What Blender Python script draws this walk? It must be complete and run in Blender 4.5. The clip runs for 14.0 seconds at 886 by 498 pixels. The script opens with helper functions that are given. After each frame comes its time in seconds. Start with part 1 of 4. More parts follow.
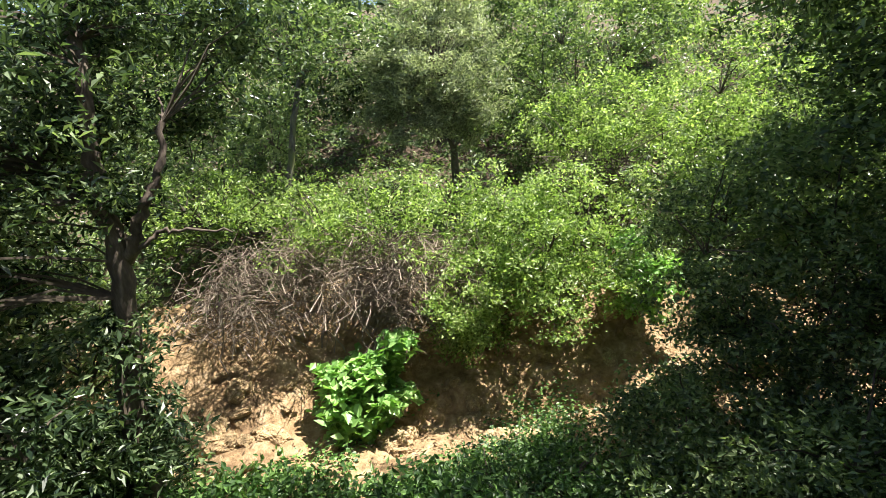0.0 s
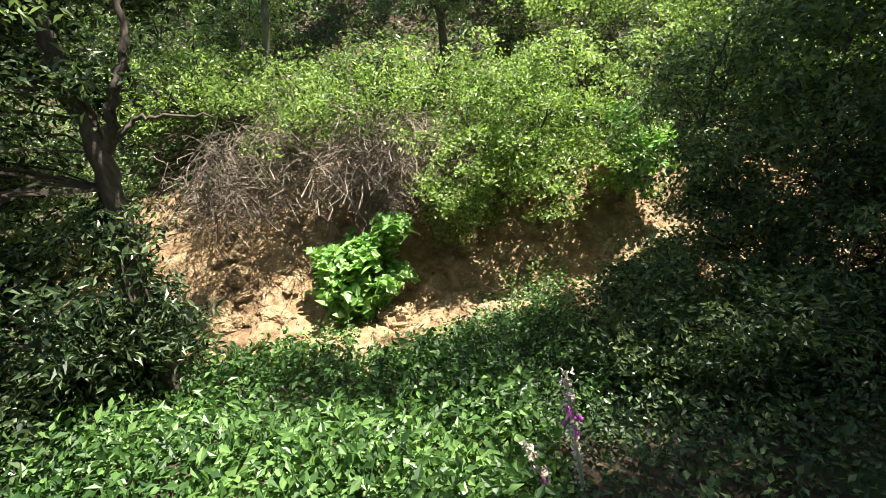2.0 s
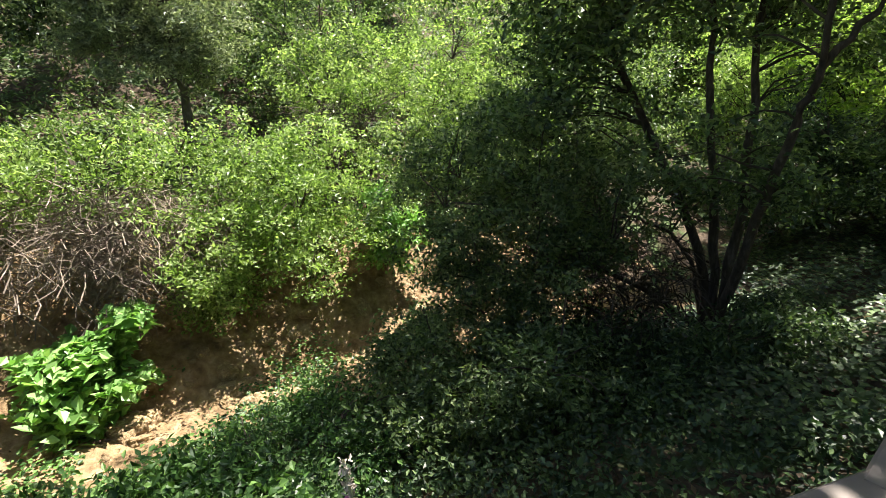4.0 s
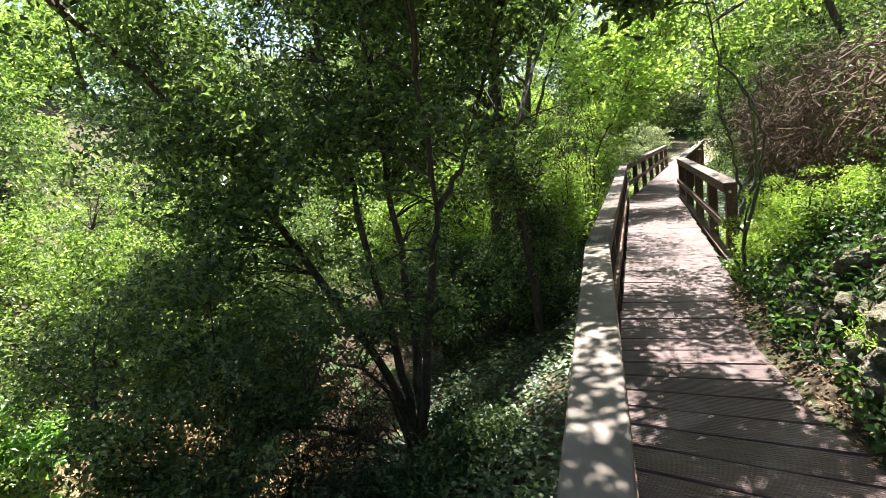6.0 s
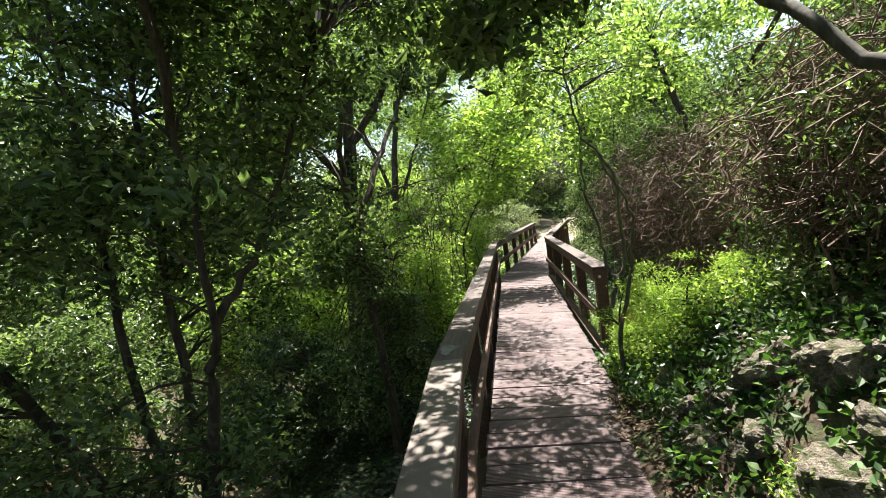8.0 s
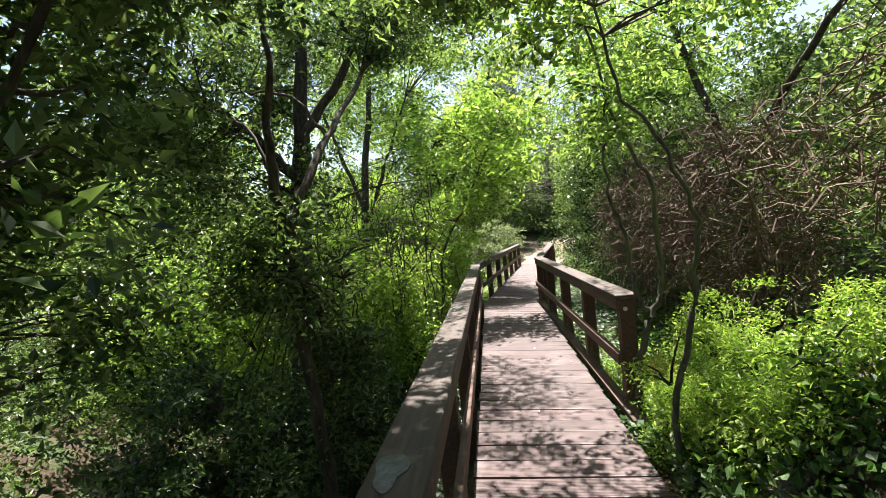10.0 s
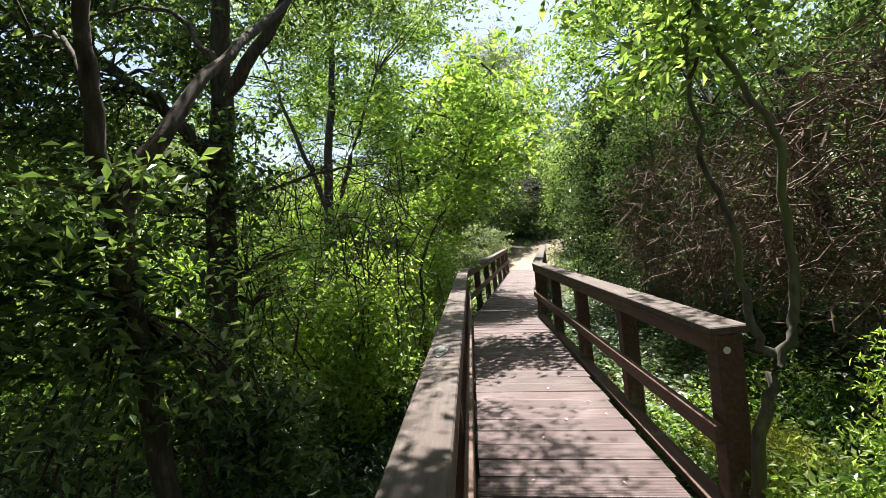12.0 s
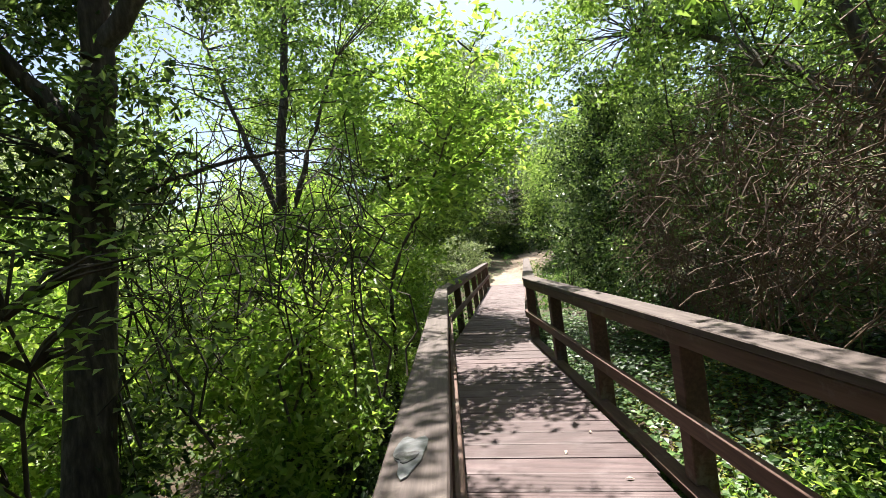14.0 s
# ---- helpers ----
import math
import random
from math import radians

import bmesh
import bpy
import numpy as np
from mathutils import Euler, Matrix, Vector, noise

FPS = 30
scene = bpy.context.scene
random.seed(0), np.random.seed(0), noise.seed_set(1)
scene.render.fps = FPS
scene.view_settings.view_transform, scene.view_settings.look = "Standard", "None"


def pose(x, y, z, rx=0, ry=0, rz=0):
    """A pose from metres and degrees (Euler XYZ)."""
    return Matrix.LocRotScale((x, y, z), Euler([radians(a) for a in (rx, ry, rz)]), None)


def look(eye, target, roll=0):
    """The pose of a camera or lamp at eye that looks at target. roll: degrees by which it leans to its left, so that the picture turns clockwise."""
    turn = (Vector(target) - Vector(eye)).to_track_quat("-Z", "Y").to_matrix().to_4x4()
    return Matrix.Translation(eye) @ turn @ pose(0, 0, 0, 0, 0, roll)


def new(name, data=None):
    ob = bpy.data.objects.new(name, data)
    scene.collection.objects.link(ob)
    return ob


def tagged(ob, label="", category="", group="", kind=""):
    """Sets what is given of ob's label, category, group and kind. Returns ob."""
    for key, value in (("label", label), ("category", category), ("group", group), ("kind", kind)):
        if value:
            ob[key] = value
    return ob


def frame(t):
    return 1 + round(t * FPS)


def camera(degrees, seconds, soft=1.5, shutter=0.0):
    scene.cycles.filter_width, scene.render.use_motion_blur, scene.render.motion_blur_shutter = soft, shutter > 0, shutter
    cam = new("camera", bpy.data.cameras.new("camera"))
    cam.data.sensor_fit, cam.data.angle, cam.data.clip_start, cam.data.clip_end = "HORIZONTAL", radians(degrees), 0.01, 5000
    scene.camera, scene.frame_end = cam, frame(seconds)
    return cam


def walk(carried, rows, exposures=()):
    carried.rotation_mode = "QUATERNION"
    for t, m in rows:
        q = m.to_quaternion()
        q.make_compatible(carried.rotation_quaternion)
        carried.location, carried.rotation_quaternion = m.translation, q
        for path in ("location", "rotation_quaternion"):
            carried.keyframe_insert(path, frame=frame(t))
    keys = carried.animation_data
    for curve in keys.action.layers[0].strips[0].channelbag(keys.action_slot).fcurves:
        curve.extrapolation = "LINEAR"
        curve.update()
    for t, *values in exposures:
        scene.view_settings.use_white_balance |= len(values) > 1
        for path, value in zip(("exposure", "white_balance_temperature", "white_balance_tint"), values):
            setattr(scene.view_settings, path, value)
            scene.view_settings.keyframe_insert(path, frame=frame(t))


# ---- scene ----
cam = camera(81.4, 14.0, soft=0.55)


def aim(x, y, z, yaw, pitch, roll=0):
    """Camera pose: yaw in degrees to the left of +y, pitch up."""
    a, p = radians(yaw), radians(pitch)
    d = Vector((-math.sin(a) * math.cos(p), math.cos(a) * math.cos(p), math.sin(p)))
    e = Vector((x, y, z))
    return look(e, e + d, roll)


PATH = [
    (0, aim(0.520, -3.220, 1.582, 85.42, -12.54, -11.42)),
    (0.5, aim(0.515, -3.220, 1.582, 88.08, -18.33, -11.77)),
    (1, aim(0.510, -3.220, 1.582, 90.02, -22.22, -12.33)),
    (1.5, aim(0.505, -3.220, 1.582, 90.35, -24.51, -12.83)),
    (2, aim(0.500, -3.220, 1.582, 87.55, -25.67, -13.95)),
    (2.2, aim(0.497, -3.220, 1.582, 85.46, -25.99, -14.44)),
    (4.3, aim(0.450, -3.220, 1.592, 54.06, -19.44, -5.62)),
    (4.5, aim(0.430, -3.220, 1.592, 51.42, -17.79, -6.17)),
    (5, aim(0.385, -3.192, 1.592, 41.65, -14.14, -6.64)),
    (5.5, aim(0.405, -3.162, 1.599, 29.69, -11.42, -7.10)),
    (6, aim(0.490, -3.039, 1.637, 22.76, -9.94, -8.00)),
    (6.5, aim(0.550, -2.869, 1.699, 18.75, -8.78, -6.70)),
    (7, aim(0.583, -2.525, 1.673, 12.71, -6.43, -6.40)),
    (7.5, aim(0.581, -2.171, 1.655, 9.24, -4.50, -7.10)),
    (8, aim(0.568, -1.837, 1.639, 8.84, -3.61, -7.20)),
    (8.5, aim(0.542, -1.479, 1.616, 7.77, -2.64, -8.00)),
    (8.7, aim(0.528, -1.354, 1.602, 7.10, -2.35, -8.00)),
    (10.8, aim(0.336, 0.489, 1.406, 6.63, -1.15, -4.90)),
    (11, aim(0.316, 0.658, 1.395, 6.52, -1.06, -5.10)),
    (11.5, aim(0.299, 1.084, 1.418, 4.82, -0.77, -6.10)),
    (12, aim(0.272, 1.467, 1.422, 4.39, -0.92, -6.20)),
    (12.5, aim(0.223, 1.806, 1.425, 3.99, -0.60, -6.00)),
    (13, aim(0.173, 2.143, 1.429, 1.78, 0.20, -6.50)),
    (13.5, aim(0.211, 2.439, 1.437, 1.43, 0.26, -6.10)),
    (14, aim(0.191, 2.777, 1.365, 1.58, 0.54, -7.10)),
]
walk(cam, PATH, [(0.0, 2.02), (2.2, 2.02), (5.0, 2.02), (5.6, 2.1), (6.0, 2.3), (6.5, 2.08), (9.0, 1.98), (11.0, 1.76), (13.4, 1.6), (14.0, 1.68)])

# ---- light: high sun straight ahead of the walk ----
SUN_AZ, SUN_EL = 0.0, 62.0
world = bpy.data.worlds.new("sky")
scene.world = world
world.use_nodes = True
wn = world.node_tree
sky = wn.nodes.new("ShaderNodeTexSky")
sky.sky_type, sky.sun_disc = "NISHITA", False
sky.sun_elevation, sky.sun_rotation = radians(SUN_EL), radians(SUN_AZ)
sky.air_density, sky.dust_density = 1.0, 2.0
wn.links.new(sky.outputs[0], wn.nodes["Background"].inputs[0])
wn.nodes["Background"].inputs[1].default_value = 0.066
sun = new("sun", bpy.data.lights.new("sun", "SUN"))
sun.data.energy, sun.data.angle, sun.data.color = 5.0, radians(0.6), (1.0, 0.95, 0.86)
sun_dir = Vector((math.sin(radians(SUN_AZ)) * math.cos(radians(SUN_EL)), math.cos(radians(SUN_AZ)) * math.cos(radians(SUN_EL)), math.sin(radians(SUN_EL))))
sun.matrix_world = look(sun_dir * 60, (0, 0, 0))


# ---- materials ----
def mat(name, rough=0.8):
    m = bpy.data.materials.new(name)
    m.use_nodes = True
    b = m.node_tree.nodes["Principled BSDF"]
    b.inputs["Roughness"].default_value = rough
    return m, m.node_tree, b


def node(nt, kind, **kw):
    n = nt.nodes.new(kind)
    for k, v in kw.items():
        n.inputs[k.replace("_", " ")].default_value = v
    return n


def ramp(nt, fac, stops):
    r = nt.nodes.new("ShaderNodeValToRGB")
    while len(r.color_ramp.elements) < len(stops):
        r.color_ramp.elements.new(0.5)
    for e, (p, c) in zip(r.color_ramp.elements, stops):
        e.position, e.color = p, (*c, 1)
    nt.links.new(fac, r.inputs[0])
    return r.outputs[0]


def mix(nt, fac, a, b, kind="MIX"):
    n = nt.nodes.new("ShaderNodeMix")
    n.data_type, n.blend_type = "RGBA", kind
    for sock, v in ((n.inputs[0], fac), (n.inputs[6], a), (n.inputs[7], b)):
        if isinstance(v, bpy.types.NodeSocket):
            nt.links.new(v, sock)
        elif isinstance(v, tuple):
            sock.default_value = (*v, 1)
        else:
            sock.default_value = v
    return n.outputs[2]


def bump(nt, b, height, strength=0.5, dist=0.01):
    n = node(nt, "ShaderNodeBump", Strength=strength, Distance=dist)
    nt.links.new(height, n.inputs["Height"])
    nt.links.new(n.outputs[0], b.inputs["Normal"])


def leaf_mat(name, dark, mid, light, rough=0.45, through_light=0.45, patch=1.2):
    """Thin leaf: gloss on top, light through it, each leaf its own tone, and wider patches of tone."""
    m, nt, b = mat(name, rough)
    geo = nt.nodes.new("ShaderNodeNewGeometry")
    tex = nt.nodes.new("ShaderNodeTexCoord")
    no = node(nt, "ShaderNodeTexNoise", Scale=patch, Detail=2.0)
    nt.links.new(tex.outputs["Object"], no.inputs["Vector"])
    add = nt.nodes.new("ShaderNodeMath")
    add.operation = "MULTIPLY_ADD"
    nt.links.new(geo.outputs["Random Per Island"], add.inputs[0])
    add.inputs[1].default_value = 1.15
    sub = nt.nodes.new("ShaderNodeMath")
    sub.operation = "MULTIPLY_ADD"
    nt.links.new(no.outputs[0], sub.inputs[0])
    sub.inputs[1].default_value, sub.inputs[2].default_value = 1.3, -0.74
    nt.links.new(sub.outputs[0], add.inputs[2])
    col = ramp(nt, add.outputs[0], [(0.0, dark), (0.5, mid), (1.0, light)])
    nt.links.new(col, b.inputs["Base Color"])
    b.inputs["Specular IOR Level"].default_value = 0.5
    tr = nt.nodes.new("ShaderNodeBsdfTranslucent")
    warm = mix(nt, 1.0, col, (1.24, 1.4, 0.66), "MULTIPLY")
    nt.links.new(warm, tr.inputs[0])
    ms = nt.nodes.new("ShaderNodeMixShader")
    ms.inputs[0].default_value = through_light
    nt.links.new(b.outputs[0], ms.inputs[1])
    nt.links.new(tr.outputs[0], ms.inputs[2])
    nt.links.new(ms.outputs[0], nt.nodes["Material Output"].inputs[0])
    return m


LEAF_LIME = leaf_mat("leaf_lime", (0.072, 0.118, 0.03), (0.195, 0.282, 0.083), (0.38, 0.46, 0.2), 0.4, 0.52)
LEAF_MID = leaf_mat("leaf_mid", (0.034, 0.058, 0.024), (0.105, 0.158, 0.06), (0.245, 0.3, 0.145), 0.36, 0.44)
LEAF_DARK = leaf_mat("leaf_dark", (0.02, 0.036, 0.018), (0.062, 0.096, 0.045), (0.18, 0.23, 0.12), 0.26, 0.36)
LEAF_GREY = leaf_mat("leaf_grey", (0.09, 0.115, 0.07), (0.22, 0.25, 0.17), (0.42, 0.45, 0.33), 0.42, 0.38)
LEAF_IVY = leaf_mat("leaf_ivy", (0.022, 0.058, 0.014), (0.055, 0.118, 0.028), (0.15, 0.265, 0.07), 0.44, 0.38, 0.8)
# dark ivy tone; on shaded ground it also holds the shade in its colour
LEAF_IVY_DARK_SHADE = leaf_mat("leaf_ivy_dark_shade", (0.016, 0.036, 0.013), (0.047, 0.085, 0.033), (0.15, 0.215, 0.085), 0.42, 0.32, 1.5)
LEAF_FIG = leaf_mat("leaf_fig", (0.12, 0.24, 0.06), (0.2, 0.36, 0.1), (0.32, 0.48, 0.18), 0.45, 0.4)
# broom's yellow-green, brightened so the colour itself holds sun and backlight
LEAF_BROOM_SUN = leaf_mat("leaf_broom_sun", (0.13, 0.215, 0.045), (0.275, 0.38, 0.1), (0.45, 0.52, 0.19), 0.45, 0.54)
LEAF_DRY = leaf_mat("leaf_dry", (0.06, 0.035, 0.015), (0.13, 0.08, 0.04), (0.26, 0.18, 0.1), 0.7, 0.2)
LEAF_MOSS = leaf_mat("leaf_moss", (0.1, 0.12, 0.02), (0.22, 0.23, 0.04), (0.36, 0.33, 0.07), 0.7, 0.3)


def rough_mat(name, c0, c1, c2, scale, rough=0.9, strength=0.6, dist=0.02, stretch=(1, 1, 1), moss=None):
    m, nt, b = mat(name, rough)
    tex = nt.nodes.new("ShaderNodeTexCoord")
    mp = nt.nodes.new("ShaderNodeMapping")
    mp.inputs["Scale"].default_value = stretch
    nt.links.new(tex.outputs["Object"], mp.inputs["Vector"])
    big = node(nt, "ShaderNodeTexNoise", Scale=scale * 0.18, Detail=3.0)
    fine = node(nt, "ShaderNodeTexNoise", Scale=scale, Detail=7.0, Roughness=0.65)
    for n in (big, fine):
        nt.links.new(mp.outputs[0], n.inputs["Vector"])
    col = ramp(nt, fine.outputs[0], [(0.3, c0), (0.5, c1), (0.72, c2)])
    col = mix(nt, 0.55, col, ramp(nt, big.outputs[0], [(0.35, (0.45, 0.42, 0.4)), (0.65, (1.0, 1.0, 1.0))]), "MULTIPLY")
    if moss:
        f = ramp(nt, big.outputs[0], [(0.5, (0, 0, 0)), (0.6, (1, 1, 1))])
        col = mix(nt, f, col, moss)
    nt.links.new(col, b.inputs["Base Color"])
    bump(nt, b, fine.outputs[0], strength, dist)
    return m


BARK = rough_mat("bark", (0.03, 0.022, 0.016), (0.075, 0.055, 0.04), (0.16, 0.13, 0.1), 30, 0.9, 0.8, 0.01, (1, 1, 0.25))
BARK_GREY = rough_mat("bark_grey", (0.05, 0.045, 0.035), (0.1, 0.092, 0.072), (0.21, 0.2, 0.165), 24, 0.85, 0.6, 0.006, (1, 1, 0.35), moss=(0.12, 0.13, 0.05))
TWIG = rough_mat("twig", (0.1, 0.075, 0.055), (0.2, 0.155, 0.12), (0.36, 0.3, 0.25), 12, 0.85, 0.3, 0.003)
TWIG_BROWN = rough_mat("twig_brown", (0.085, 0.05, 0.034), (0.17, 0.106, 0.076), (0.29, 0.2, 0.15), 12, 0.85, 0.3, 0.003)
TWIG_DARK = rough_mat("twig_dark", (0.03, 0.022, 0.015), (0.06, 0.045, 0.03), (0.11, 0.085, 0.06), 12, 0.85, 0.3, 0.003)
LITTER = rough_mat("leaf_litter", (0.03, 0.02, 0.012), (0.075, 0.05, 0.03), (0.16, 0.11, 0.065), 16, 0.95, 0.9, 0.03, moss=(0.045, 0.075, 0.02))
SAND = rough_mat("sandy_earth", (0.13, 0.076, 0.036), (0.3, 0.195, 0.1), (0.52, 0.38, 0.235), 6, 0.95, 1.0, 0.09)
PATH_EARTH = rough_mat("path_earth", (0.2, 0.14, 0.1), (0.34, 0.26, 0.2), (0.46, 0.38, 0.31), 9, 0.95, 0.6, 0.02)
STONE = rough_mat("pale_stone", (0.14, 0.115, 0.085), (0.32, 0.275, 0.21), (0.58, 0.52, 0.42), 11, 0.9, 1.0, 0.04, moss=(0.09, 0.1, 0.035))
STONE_SAND = rough_mat("ochre_stone", (0.2, 0.13, 0.06), (0.36, 0.25, 0.13), (0.55, 0.43, 0.28), 8, 0.9, 0.8, 0.03)


def board_mat():
    """Red-brown composite board, grooved along its length, dusty and worn pale."""
    m, nt, b = mat("grooved_board", 0.62)
    tex = nt.nodes.new("ShaderNodeTexCoord")
    info = nt.nodes.new("ShaderNodeObjectInfo")
    mp = nt.nodes.new("ShaderNodeMapping")
    mp.inputs["Scale"].default_value = (1.2, 14, 14)
    nt.links.new(tex.outputs["Object"], mp.inputs["Vector"])
    grain = node(nt, "ShaderNodeTexNoise", Scale=3.0, Detail=6.0, Roughness=0.6)
    nt.links.new(mp.outputs[0], grain.inputs["Vector"])
    dirt = node(nt, "ShaderNodeTexNoise", Scale=2.6, Detail=5.0)
    geo = nt.nodes.new("ShaderNodeNewGeometry")
    nt.links.new(geo.outputs["Position"], dirt.inputs["Vector"])
    col = ramp(nt, grain.outputs[0], [(0.3, (0.074, 0.043, 0.044)), (0.55, (0.114, 0.071, 0.073)), (0.75, (0.158, 0.11, 0.113))])
    tone = ramp(nt, info.outputs["Random"], [(0.0, (0.78, 0.76, 0.76)), (1.0, (1.12, 1.1, 1.1))])
    col = mix(nt, 1.0, col, tone, "MULTIPLY")
    col = mix(nt, ramp(nt, dirt.outputs[0], [(0.5, (0, 0, 0)), (0.75, (0.6, 0.6, 0.6))]), col, (0.24, 0.18, 0.185))
    nt.links.new(col, b.inputs["Base Color"])
    wave = node(nt, "ShaderNodeTexWave", Scale=19.0)
    wave.bands_direction = "Y"
    nt.links.new(tex.outputs["Object"], wave.inputs["Vector"])
    bump(nt, b, wave.outputs[1], 0.9, 0.006)
    return m


def plank_mat(name, c0, c1, c2, rough=0.75):
    """Painted and weathered timber: grain along x, knots, lichen and dust."""
    m, nt, b = mat(name, rough)
    tex = nt.nodes.new("ShaderNodeTexCoord")
    mp = nt.nodes.new("ShaderNodeMapping")
    mp.inputs["Scale"].default_value = (1.0, 16, 16)
    nt.links.new(tex.outputs["Object"], mp.inputs["Vector"])
    grain = node(nt, "ShaderNodeTexNoise", Scale=2.5, Detail=8.0, Roughness=0.65)
    nt.links.new(mp.outputs[0], grain.inputs["Vector"])
    spots = node(nt, "ShaderNodeTexNoise", Scale=5.0, Detail=6.0, Roughness=0.7)
    nt.links.new(tex.outputs["Object"], spots.inputs["Vector"])
    col = ramp(nt, grain.outputs[0], [(0.28, c0), (0.5, c1), (0.75, c2)])
    col = mix(nt, ramp(nt, spots.outputs[0], [(0.56, (0, 0, 0)), (0.72, (0.7, 0.7, 0.7))]), col, (0.22, 0.185, 0.15))
    nt.links.new(col, b.inputs["Base Color"])
    bump(nt, b, grain.outputs[0], 0.35, 0.004)
    return m


BOARD = board_mat()
CAP_PAINT = rough_mat("taupe_paint", (0.155, 0.125, 0.108), (0.185, 0.15, 0.13), (0.215, 0.18, 0.157), 14, 0.6, 0.25, 0.002)
CAP = plank_mat("weathered_cap", (0.045, 0.031, 0.028), (0.082, 0.058, 0.052), (0.135, 0.103, 0.095))
RAIL = plank_mat("stained_timber", (0.06, 0.03, 0.022), (0.11, 0.058, 0.042), (0.17, 0.095, 0.07))
POST = plank_mat("dark_stained_post", (0.05, 0.024, 0.018), (0.09, 0.046, 0.034), (0.14, 0.078, 0.058))
WHITE, _nt, _b = mat("white_plastic", 0.5)
_b.inputs["Base Color"].default_value = (0.75, 0.75, 0.72, 1)
PURPLE, _nt, _b = mat("purple_petal", 0.6)
_b.inputs["Base Color"].default_value = (0.4, 0.06, 0.33, 1)
STEM_GREEN, _nt, _b = mat("green_stem", 0.6)
_b.inputs["Base Color"].default_value = (0.5, 0.5, 0.34, 1)


# ---- mesh helpers ----
rng = np.random.default_rng(7)


def reseed(*numbers):
    """Start the random numbers anew from a thing's own place."""
    global rng
    rng = np.random.default_rng([int(abs(v) * 1000 + (5 if v < 0 else 0)) for v in numbers])


def mesh(name, v, f, material, smooth=False):
    """A mesh from arrays: v (n, 3), f (m, 3) or (m, 4)."""
    v, f = np.asarray(v, np.float32), np.asarray(f, np.int32)
    me = bpy.data.meshes.new(name)
    k = f.shape[1]
    me.vertices.add(len(v))
    me.vertices.foreach_set("co", v.ravel())
    me.loops.add(f.size)
    me.loops.foreach_set("vertex_index", f.ravel())
    me.polygons.add(len(f))
    me.polygons.foreach_set("loop_start", np.arange(0, f.size, k, dtype=np.int32))
    me.polygons.foreach_set("use_smooth", np.full(len(f), smooth))
    me.update(calc_edges=True)
    me.materials.append(material)
    return me


def part(name, me, parent=None, label=""):
    ob = new(name, me)
    ob.parent = parent
    if label:
        ob["label"] = label
    return ob


def leaves(points, size, up=0.5, wide=0.5, curl=0.25, out=None, spread=0.35):
    """Folded leaves at the points. up: how far they face the sky; out: way in which each one points."""
    n = len(points)
    nor = rng.normal(size=(n, 3))
    nor /= np.linalg.norm(nor, axis=1)[:, None]
    nor = nor * (1 - up) + np.array((0, 0, up))
    nor /= np.linalg.norm(nor, axis=1)[:, None] + 1e-9
    d = rng.normal(size=(n, 3))
    if out is not None:
        d = d * spread + out
    d -= nor * (d * nor).sum(1)[:, None]
    d /= np.linalg.norm(d, axis=1)[:, None] + 1e-9
    side = np.cross(nor, d)
    s = (size * rng.uniform(0.6, 1.3, n))[:, None]
    w = s * wide * 0.5
    lift = nor * s * curl * 0.35
    base = points - d * s * 0.5
    v = np.stack([base, points - d * s * 0.05 + side * w + lift, points + d * s * 0.5 - nor * s * curl * 0.3, points - d * s * 0.05 - side * w + lift], 1)
    i = np.arange(n) * 4
    f = np.concatenate([np.stack([i, i + 1, i + 2], 1), np.stack([i, i + 2, i + 3], 1)])
    return v.reshape(-1, 3), f


def tube(points, radii, sides=6, wobble=0.0):
    p = np.asarray(points, float)
    r = np.asarray(radii, float)
    t = np.gradient(p, axis=0)
    t /= np.linalg.norm(t, axis=1)[:, None] + 1e-9
    ref = np.where(np.abs(t[:, 2:3]) > 0.9, np.array([[1.0, 0, 0]]), np.array([[0, 0, 1.0]]))
    a = np.cross(t, ref)
    a /= np.linalg.norm(a, axis=1)[:, None] + 1e-9
    b = np.cross(t, a)
    ang = np.arange(sides) / sides * 2 * math.pi
    rr = r[:, None] * (1 + wobble * rng.normal(size=(len(p), sides)))
    v = p[:, None] + rr[..., None] * (a[:, None] * np.cos(ang)[None, :, None] + b[:, None] * np.sin(ang)[None, :, None])
    n = len(p)
    i, j = np.meshgrid(np.arange(n - 1), np.arange(sides), indexing="ij")
    k = (j + 1) % sides
    f = np.stack([i * sides + j, i * sides + k, (i + 1) * sides + k, (i + 1) * sides + j], -1).reshape(-1, 4)
    return v.reshape(-1, 3), f


def join(parts):
    vs, fs, o = [], [], 0
    for v, f in parts:
        vs.append(v)
        fs.append(f + o)
        o += len(v)
    return np.concatenate(vs), np.concatenate(fs)


def curve(points, n=14, jitter=0.0):
    """A smooth line of n points through the given ones."""
    p = np.asarray(points, float)
    s = np.linspace(0, len(p) - 1, n)
    i = np.clip(s.astype(int), 0, len(p) - 2)
    u = (s - i)[:, None]
    q = np.concatenate([[2 * p[0] - p[1]], p, [2 * p[-1] - p[-2]]])
    a, b, c, d = q[i], q[i + 1], q[i + 2], q[i + 3]
    out = 0.5 * (2 * b + (c - a) * u + (2 * a - 5 * b + 4 * c - d) * u ** 2 + (3 * b - a - 3 * c + d) * u ** 3)
    return out + rng.normal(size=out.shape) * jitter


